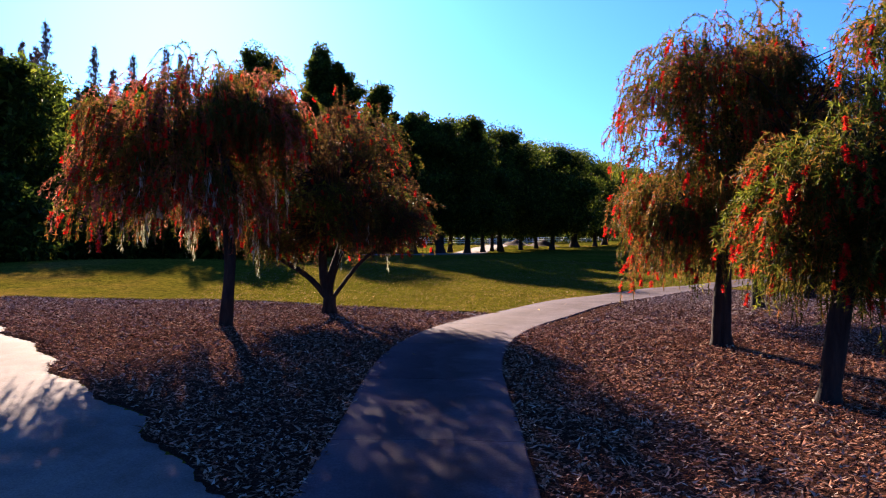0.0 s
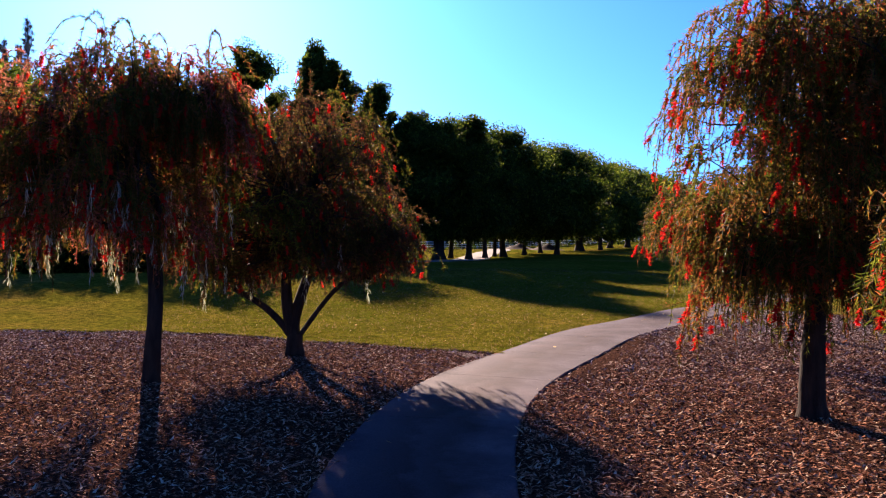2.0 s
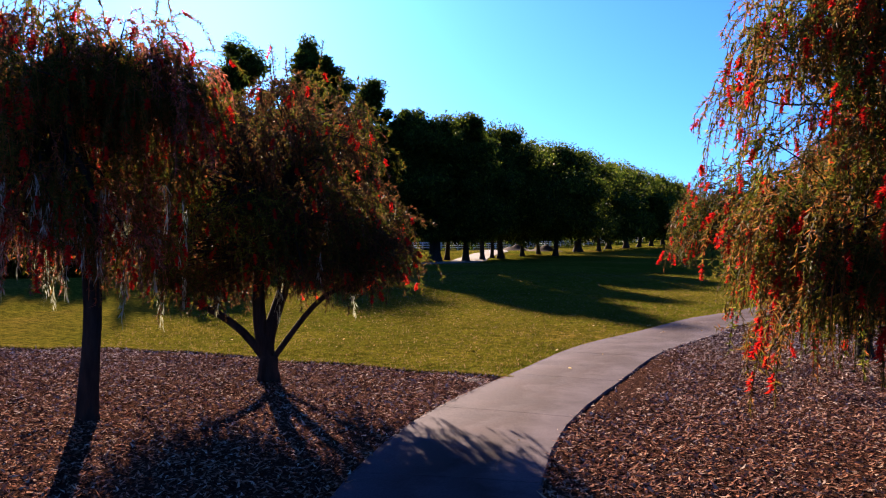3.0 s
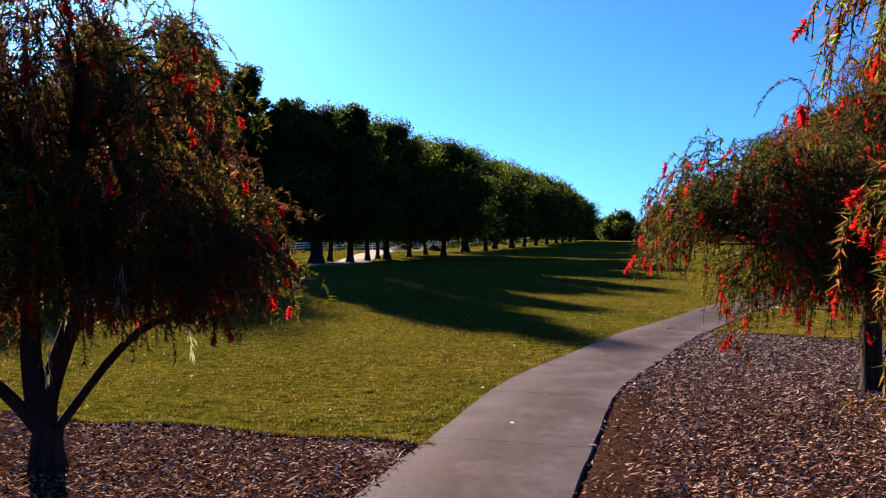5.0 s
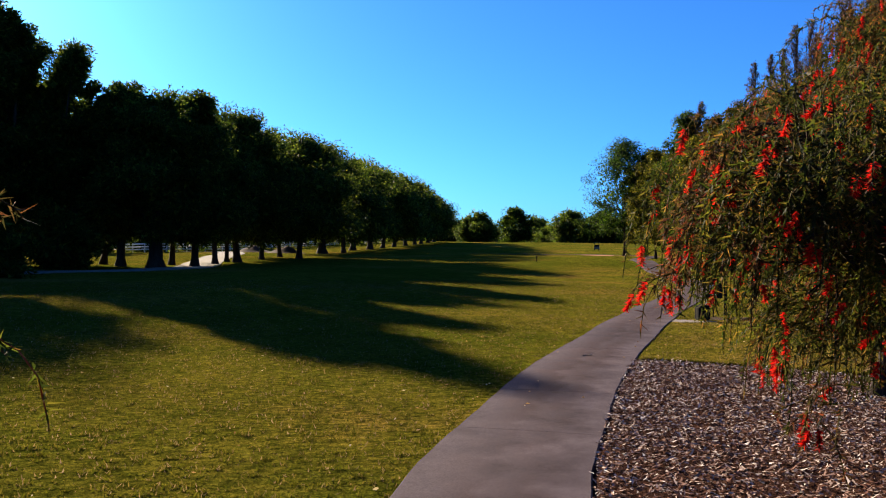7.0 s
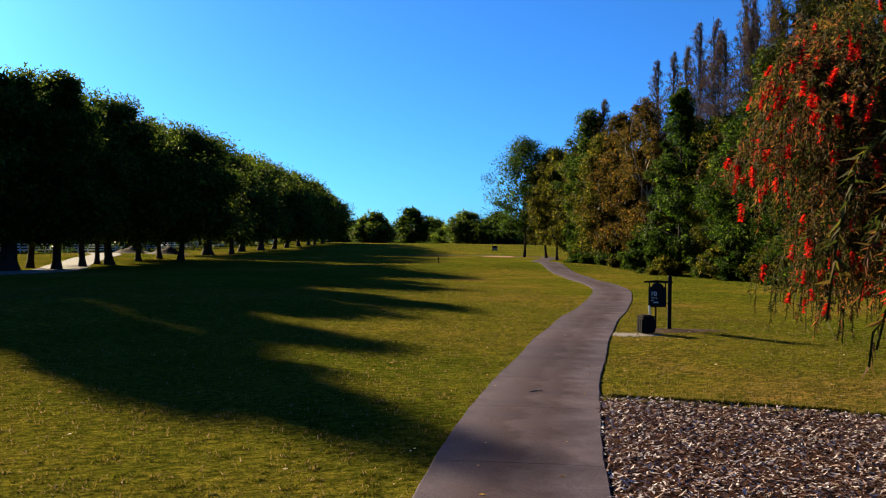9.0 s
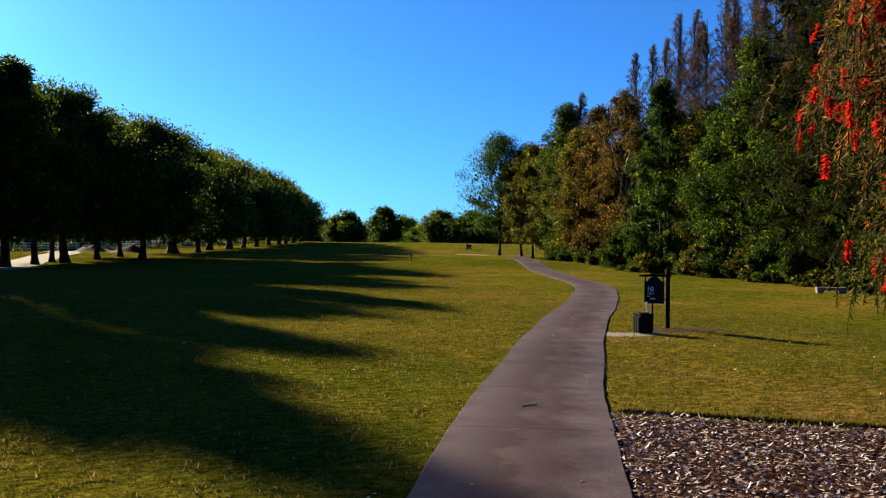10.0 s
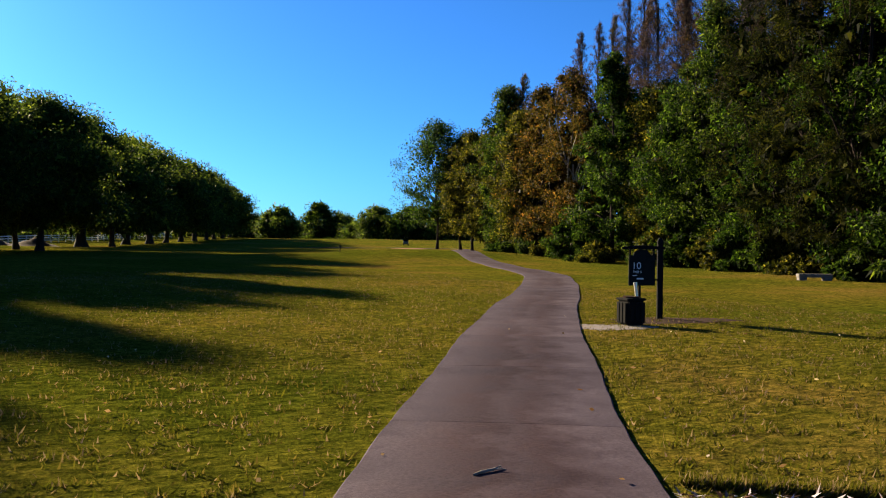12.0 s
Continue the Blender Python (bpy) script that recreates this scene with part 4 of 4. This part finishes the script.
part("bar", box_bm(0.15, 0.004, 0.03, (-0.44, -0.021, 0.88), 0), LETTER, board)
part("bar", box_bm(0.10, 0.004, 0.018, (-0.56, -0.021, 0.95), 0), LETTER, board)
scoop = tagged(new("leaning_tube"), "pale metal tube standing in the litter bin", "tube")
scoop.matrix_world = Matrix.Translation(gp(19.62, 45.32, 0.06)) @ pose(0, 0, 0, 0, -7, -32)
part("tube", cyl(0.032, 0.032, 0.8, (0, 0, 0.4), 14), STEEL, scoop)
part("end_ring", cyl(0.04, 0.04, 0.05, (0, 0, 0.8), 14), STEEL, scoop)

bin_ = tagged(new("litter_bin"), "squat black litter bin beside the tee sign", "bin")
bin_.matrix_world = Matrix.Translation(gp(19.45, 45.4, 0.02)) @ pose(0, 0, 0, 0, 0, -10)
bm = box_bm(0.44, 0.44, 0.5, (0, 0, 0.25), 0.04)
part("bin_body", bm, BLACK, bin_)
part("rim", box_bm(0.45, 0.45, 0.05, (0, 0, 0.52), 0.015), BLACK, bin_)
part("liner", cyl(0.17, 0.17, 0.03, (0, 0, 0.565), 20), SOIL, bin_)
for k in range(4):
    for u in (-0.12, 0.0, 0.12):
        part("slat", box_bm(0.085, 0.02, 0.4, (0, 0, 0), 0.006), BLACK, bin_).matrix_local = pose(0, 0, 0.25, 0, 0, 90 * k) @ pose(u, -0.225, 0)


def patch_in(cx, cy, rx, ry, turn, seed):
    ca, sa = math.cos(radians(turn)), math.sin(radians(turn))

    def inside(x, y):
        u, v = ((x - cx) * ca + (y - cy) * sa) / rx, (-(x - cx) * sa + (y - cy) * ca) / ry
        r = np.sqrt(u * u + v * v + 1e-6)
        a = np.arctan2(v, u)
        return (1 + 0.10 * np.sin(3 * a + seed) + 0.07 * np.sin(7 * a + 2 * seed) - r) * min(rx, ry)
    return inside


GRIT = plain("pale_grit", (0.06, 0.046, 0.042), 0.95, 0, 0.5, 14, 0.6)
SAND = plain("pale_sand", (0.19, 0.165, 0.15), 0.95, 0, 0.25, 6, 0.5)
tagged(grid_sheet("sand_patch", patch_in(18.8, 45.35, 0.95, 0.62, -30, 0.5), (17, 43.5, 21.5, 47.8), 0.12, 0.012, SAND), "patch of pale worn sand and broken concrete by the path", "sand patch", kind="structure")
tagged(grid_sheet("dirt_patch", lambda x, y: np.minimum(patch_in(0.95, 22.95, 0.8, 0.42, -28, 2.3)(x, y), -PATH_W / 2 - 0.02 - path_dist(x, y)), (-1.2, 22, 2.2, 24.4), 0.1, 0.062, GRIT), "worn patch of pale grit between the mulch and the path", "dirt patch", kind="structure")
tagged(grid_sheet("dirt_patch", patch_in(20.9, 45.7, 1.5, 0.7, -20, 1.7), (18.8, 43.8, 23.2, 47.8), 0.12, 0.008, SOIL), "worn brown dirt round the tee sign post", "dirt patch", kind="structure")
tagged(grid_sheet("bunker", patch_in(67, 142.5, 3.2, 2.4, 25, 0.9), (61, 137, 73, 148), 0.4, 0.03, plain("rust_sand", (0.30, 0.15, 0.07), 0.95, 0, 0.3, 3)), "small rusty brown sand hollow in the fairway", "bunker", kind="structure")

# stick lying on the path
stick = tagged(new("stick"), "small dry brown stick lying on the path", "stick")
stick.location = (10.55, 37.3, float(gz(10.55, 37.3)) + 0.053)
v, f = tubes([[(-0.13, -0.03, 0), (-0.05, 0.0, 0.002), (0.06, 0.015, 0.002), (0.16, 0.06, 0.004)]], [[0.009, 0.011, 0.010, 0.005]], 7)
part("branch", smooth(raw_mesh("branch", v, f)), BARK_PALE, stick)
v, f = tubes([[(0.06, 0.015, 0.004), (0.09, 0.0, 0.006), (0.12, -0.012, 0.006), (0.14, -0.03, 0.004)]], [[0.007, 0.006, 0.005, 0.003]], 6)
part("fork", smooth(raw_mesh("fork", v, f)), BARK_PALE, stick)

# low slab bench by the forest edge
bench = tagged(new("slab_bench"), "low pale concrete slab bench by the woods", "bench")
bench.matrix_world = Matrix.Translation(gp(41.9, 57.4)) @ pose(0, 0, 0, 0, 0, -38)
part("seat", box_bm(1.5, 0.5, 0.16, (0, 0, 0.22), 0.02), PALE_PLAIN, bench)
for x in (-0.55, 0.55):
    part("support", box_bm(0.34, 0.44, 0.18, (x, 0, 0.06), 0.015), PALE_PLAIN, bench)

# second path beyond the oaks
ROAD = [(-70, 76), (-44, 81), (-24, 84), (-9, 86), (-1, 89.5), (2.6, 96.5), (4.2, 112), (6.5, 129), (9, 143), (7, 160), (-7, 175), (-38, 188)]
road_pts, road_s = catmull(ROAD, 0.8)
rt = unit(np.gradient(road_pts, axis=0))
rn = np.stack([rt[:, 1], -rt[:, 0]], 1)
rows_ = []
for d, dz in ((-1.8, -0.05), (-1.78, 0.05), (-0.6, 0.06), (0.6, 0.06), (1.78, 0.05), (1.8, -0.05)):
    q = road_pts + rn * d
    rows_.append(np.stack([q[:, 0], q[:, 1], gz(q[:, 0], q[:, 1]) + dz], 1))
rv = np.stack(rows_, 1)
ridx = np.arange(rv.shape[0] * 6).reshape(-1, 6)
road = part("road", raw_mesh("road", rv.reshape(-1, 3), np.stack([ridx[:-1, :-1], ridx[:-1, 1:], ridx[1:, 1:], ridx[1:, :-1]], -1).reshape(-1, 4)), PALE_PLAIN)
tagged(road, "pale concrete path curving behind the oak trees", "path", kind="structure")


# dirt mound under the oaks
def mound(x, y, r, h):
    xs = np.linspace(-r, r, 15)
    X, Y = np.meshgrid(xs, xs)
    R = np.sqrt(X ** 2 + Y ** 2) / r
    Z = gz(X + x, Y + y) - gz(x, y) + h * np.clip(1 - R, 0, 1) ** 1.2 * (1 + 0.15 * np.sin(3 * X + Y)) - 0.03
    idx = np.arange(X.size).reshape(X.shape)
    me = smooth(raw_mesh("mound", np.stack([X, Y, Z], -1).reshape(-1, 3), np.stack([idx[:-1, :-1], idx[:-1, 1:], idx[1:, 1:], idx[1:, :-1]], -1).reshape(-1, 4)))
    ob = part("dirt_mound", me, SOIL)
    ob.location = gp(x, y)
    return tagged(ob, "small heap of brown earth under the oaks", "mound")


mound(17.7, 151, 3.0, 1.2)
mound(13.5, 160, 3.2, 1.2)


# ---------------------------------------------------------------- far things
def rail_fence(a, b, posts, label):
    fence = tagged(new("rail_fence"), label, "fence")
    a, b = Vector(a), Vector(b)
    fence.location = gp(a.x, a.y)
    for i in range(posts):
        p = a.lerp(b, i / (posts - 1))
        q = a.lerp(b, min(i + 1, posts - 1) / (posts - 1))
        g0, g1 = gp(p.x, p.y) - fence.location, gp(q.x, q.y) - fence.location
        part("post", box_bm(0.16, 0.16, 1.5, g0 + Vector((0, 0, 0.65)), 0.01), WHITE, fence)
        if i < posts - 1:
            for z in (0.45, 0.85, 1.25):
                v, f = tubes([[g0 + Vector((0, 0, z)), g1 + Vector((0, 0, z))]], [[0.09, 0.09]], 4)
                part("rail", raw_mesh("rail", v, f), WHITE, fence)
    return fence


rail_fence((-6, 146), (60, 261), 44, "long white three rail fence beyond the oak row")


def house(at, turn, w, d, h, roof_h, wall, roof, label, windows=4):
    hs = tagged(new("house"), label, "house")
    hs.matrix_world = Matrix.Translation(gp(*at, -0.2)) @ pose(0, 0, 0, 0, 0, turn)
    part("wall", box_bm(w, d, h, (0, 0, h / 2), 0.02), wall, hs)
    bm = bmesh.new()
    o = 0.5
    vs = [bm.verts.new(p) for p in ((-w / 2 - o, -d / 2 - o, h), (w / 2 + o, -d / 2 - o, h), (w / 2 + o, d / 2 + o, h), (-w / 2 - o, d / 2 + o, h),
                                    (-w / 2 + d / 2, 0, h + roof_h), (w / 2 - d / 2, 0, h + roof_h))]
    for fc in ((0, 1, 5, 4), (1, 2, 5), (2, 3, 4, 5), (3, 0, 4), (3, 2, 1, 0)):
        bm.faces.new([vs[i] for i in fc])
    part("roof", bm, roof, hs)
    for i in range(windows):
        x = -w / 2 + w * (i + 0.5) / windows
        win = part("window", box_bm(1.5, 0.1, 1.4, (x, -d / 2 - 0.02, 1.6), 0.01), WHITE, hs)
        part("pane", box_bm(1.3, 0.04, 1.2, (x, -d / 2 - 0.07, 1.6), 0), GLASS, win)
    return hs


GLASS = plain("dark_window_glass", (0.03, 0.04, 0.05), 0.08, 0, 0.2, 4, 0.0)
CREAM = plain("cream_stucco", (0.40, 0.37, 0.31), 0.9, 0, 0.12, 3)
BLUE = plain("pale_blue_roofing", (0.30, 0.42, 0.50), 0.5, 0.2, 0.12, 3)
house((-12, 205), 8, 18, 10, 3.4, 2.2, CREAM, BLUE, "low building with a pale blue roof behind the oaks")
house((-40, 215), 10, 18, 10, 3.2, 2.6, CREAM, GREY, "distant cream house with a grey hipped roof", 5)
house((12, 262), 4, 18, 10, 3.2, 2.6, CREAM, GREY, "distant cream house with a grey hipped roof", 5)
house((166, 415), -20, 18, 11, 3.2, 2.8, CREAM, GREY, "distant white house among the far trees", 5)
house((192, 408), -24, 16, 11, 3.2, 2.8, CREAM, GREY, "distant white house among the far trees", 5)
house((248, 398), -30, 18, 11, 3.2, 2.8, CREAM, GREY, "distant white house among the far trees", 5)

CART = plain("dark_green_body", (0.05, 0.065, 0.055), 0.4, 0, 0.1, 4)
cart = tagged(new("golf_cart"), "small dark golf cart far down the fairway", "golf cart")
cart.matrix_world = Matrix.Translation(gp(96.3, 199)) @ pose(0, 0, 0, 0, 0, 60)
part("body", prism([(-1.2, 0.3), (1.2, 0.3), (1.25, 0.6), (0.8, 0.95), (0.35, 0.6), (-0.3, 0.6), (-0.35, 0.85), (-1.2, 0.85)], 1.15, bevel=0.03), CART, cart)
part("roof", box_bm(1.7, 1.2, 0.06, (0, 0, 1.83), 0.02), CART, cart)
part("seat", box_bm(0.5, 1.05, 0.14, (-0.15, 0, 0.75), 0.04), BLACK, cart)
part("backrest", box_bm(0.12, 1.05, 0.45, (-0.42, 0, 1.05), 0.04), BLACK, cart)
for x, y in ((0.75, 0.52), (0.75, -0.52), (-0.75, 0.52), (-0.75, -0.52)):
    part("roof_post", box_bm(0.04, 0.04, 1.0, (x, y, 1.33), 0), BLACK, cart)
    wheel = part("wheel", cyl(0.23, 0.23, 0.18, (x, y, 0.23), 20, pose(0, 0, 0, 90)), BLACK, cart)
    part("rim", cyl(0.12, 0.12, 0.2, (x, y, 0.23), 16, pose(0, 0, 0, 90)), STEEL, wheel)

marker = tagged(new("tee_marker"), "small dark tee marker standing on the fairway", "marker")
marker.location = gp(37, 100)
part("stake", cyl(0.04, 0.05, 0.5, (0, 0, 0.22), 10), BLACK, marker)
part("cap", cyl(0.12, 0.08, 0.12, (0, 0, 0.5), 14), BLACK, marker)

# hedge line behind the oaks
rng = np.random.default_rng(90)
for i in range(24):
    q = i / 23
    x, y = -70 + 150 * q + rng.uniform(-2, 2), 182 + 150 * q ** 1.2 + rng.uniform(-4, 4)
    broad_tree("shrub", "dense green shrub in a hedge behind the oaks", (x, y), rng.uniform(3, 6), rng.uniform(8, 11), 0.0, 1600, 0.6, (L_OAK, L_GREEN)[i % 2], BARK, 600 + i, 0.1, 0, 24, "far hedge", category="shrub")

rng = np.random.default_rng(5)


# ---------------------------------------------------------------- ground cover
def chips(name, inside, box, count, label):
    x, y = rng.uniform(box[0], box[2], count), rng.uniform(box[1], box[3], count)
    keep = inside(x, y) > 0.06
    x, y = x[keep], y[keep]
    d = path_dist(x, y) - PATH_W / 2
    bare = (1 - sstep(0.35, 1.1, d)) * sstep(19, 21, y) * (1 - sstep(25.5, 27.5, y)) * (d > 0)
    keep = rng.uniform(0, 1, len(x)) > 0.85 * bare
    x, y = x[keep], y[keep]
    n = len(x)
    a = rng.uniform(0, 2 * np.pi, n)
    way = np.stack([np.cos(a), np.sin(a), rng.normal(0, 0.33, n)], 1)
    pos = np.stack([x, y, gz(x, y) + 0.05 + rng.uniform(0.002, 0.03, n)], 1)
    way = unit(way)
    side = unit(np.cross(way, np.array([0, 0, 1.0]) + rng.normal(0, 0.3, (n, 3))))
    ln, wd = rng.gamma(3, 0.017, n)[:, None] + 0.03, rng.uniform(0.012, 0.034, n)[:, None]
    v = np.stack([pos - side * wd * 0.6, pos + way * ln - side * wd * 0.2, pos + way * ln * 0.3 + side * wd * 0.6], 1).reshape(-1, 3)
    ob = part(name, raw_mesh(name, v, np.arange(3 * n).reshape(n, 3)), CHIPS)
    return tagged(ob, label, "mulch", kind="stuff")


chips("wood_chips", bed_west, (-16, 3, 3, 28.5), 230000, "loose reddish brown and grey wood chips")
chips("wood_chips", bed_east, (0, 3, 18, 37.5), 360000, "loose reddish brown and grey wood chips")


def blades(count, box, inside):
    x, y = rng.uniform(box[0], box[2], count), rng.uniform(box[1], box[3], count)
    half = count * 3 // 5
    home = rng.integers(0, half // 16, half)
    x[:half] = rng.uniform(box[0], box[2], half // 16)[home] + rng.normal(0, 0.055, half)
    y[:half] = rng.uniform(box[1], box[3], half // 16)[home] + rng.normal(0, 0.04, half)
    y = box[1] + (box[3] - box[1]) * ((y - box[1]) / (box[3] - box[1])).clip(0.0001, 1) ** 1.7
    keep = inside(x, y)
    x, y = x[keep], y[keep]
    n = len(x)
    pos = np.stack([x, y, gz(x, y) - 0.005], 1)
    tuft = 0.5 + 0.5 * np.sin(x * 9 + 2 * np.sin(y * 5)) * np.sin(y * 11 + 2 * np.sin(x * 4))
    a = rng.uniform(0, 2 * np.pi, n)
    tip = pos + np.stack([rng.normal(0, 0.03, n), rng.normal(0, 0.03, n), rng.uniform(0.02, 0.065, n) * (0.6 + 0.8 * tuft)], 1)
    s = np.stack([np.cos(a), np.sin(a), 0 * a], 1) * rng.uniform(0.006, 0.014, n)[:, None]
    v = np.stack([pos - s, pos + s, tip], 1).reshape(-1, 3)
    return raw_mesh("grass_blades", v, np.arange(3 * n).reshape(n, 3))


def lawn_in(x, y):
    d = path_dist(x, y)
    return (np.abs(d) > PATH_W / 2 + 0.02) & (bed_west(x, y) < -0.02) & (bed_east(x, y) < -0.02) & (apron_in(x, y) < -0.02)


tagged(part("grass_blades", blades(430000, (-9, 22.5, 27, 72), lawn_in), BLADE), "short mown olive green grass blades", "grass", kind="stuff")


def turf_rim(count):
    """Longer grass that hangs over the rim of the lawn, where it meets the beds."""
    x = rng.uniform(-14, 16, count)
    west = x < 1.5
    far = np.where(x > 14.5, 33.4 - (x - 14.5) * 0.5, 36.6 - (x - 11.4) * 0.95)
    y = np.where(west, lawn_edge(x) + wob(x, lawn_edge(x)), far) + rng.uniform(0.0, 0.16, count)
    keep = west | (x > 11.6)
    x, y = x[keep], y[keep]
    n = len(x)
    pos = np.stack([x, y, gz(x, y) - 0.01], 1)
    tip = pos + np.stack([rng.normal(0, 0.03, n), rng.normal(-0.03, 0.04, n), rng.uniform(0.06, 0.13, n)], 1)
    a = rng.uniform(0, 2 * np.pi, n)
    s = np.stack([np.cos(a), np.sin(a), 0 * a], 1) * rng.uniform(0.006, 0.013, n)[:, None]
    return raw_mesh("turf_rim", np.stack([pos - s, pos + s, tip], 1).reshape(-1, 3), np.arange(3 * n).reshape(n, 3))


tagged(part("turf_rim", turf_rim(42000), BLADE), "longer ragged grass along the rim of the lawn", "grass", kind="stuff")


def litter(count, box, inside, dz):
    x, y = rng.uniform(box[0], box[2], count), rng.uniform(box[1], box[3], count)
    keep = inside(x, y)
    x, y = x[keep], y[keep]
    n = len(x)
    a = rng.uniform(0, 2 * np.pi, n)
    v, f = leaf_quads(np.stack([x, y, gz(x, y) + (dz or path_rise(y) + 0.014)], 1), np.stack([np.cos(a), np.sin(a), rng.uniform(0.0, 0.35, n)], 1), rng.uniform(0.03, 0.09, n), rng.uniform(0.015, 0.04, n), rng)
    return raw_mesh("leaf_litter", v, f)


DRY = foliage_mat("dry_leaves", [(0, (0.12, 0.06, 0.03)), (0.6, (0.32, 0.20, 0.10)), (1, (0.62, 0.52, 0.38))], 0.2, 0.7)
tagged(part("leaf_litter", litter(420, (-6, 24, 24, 50), lawn_in, 0.035), DRY), "scattered pale dry fallen leaves on the lawn", "leaves", kind="stuff")
tagged(part("leaf_litter", litter(260, (-2, 6, 22, 50), lambda x, y: np.abs(path_dist(x, y)) < PATH_W / 2 - 0.05, 0), DRY), "a few small dry leaves on the path", "leaves", kind="stuff")
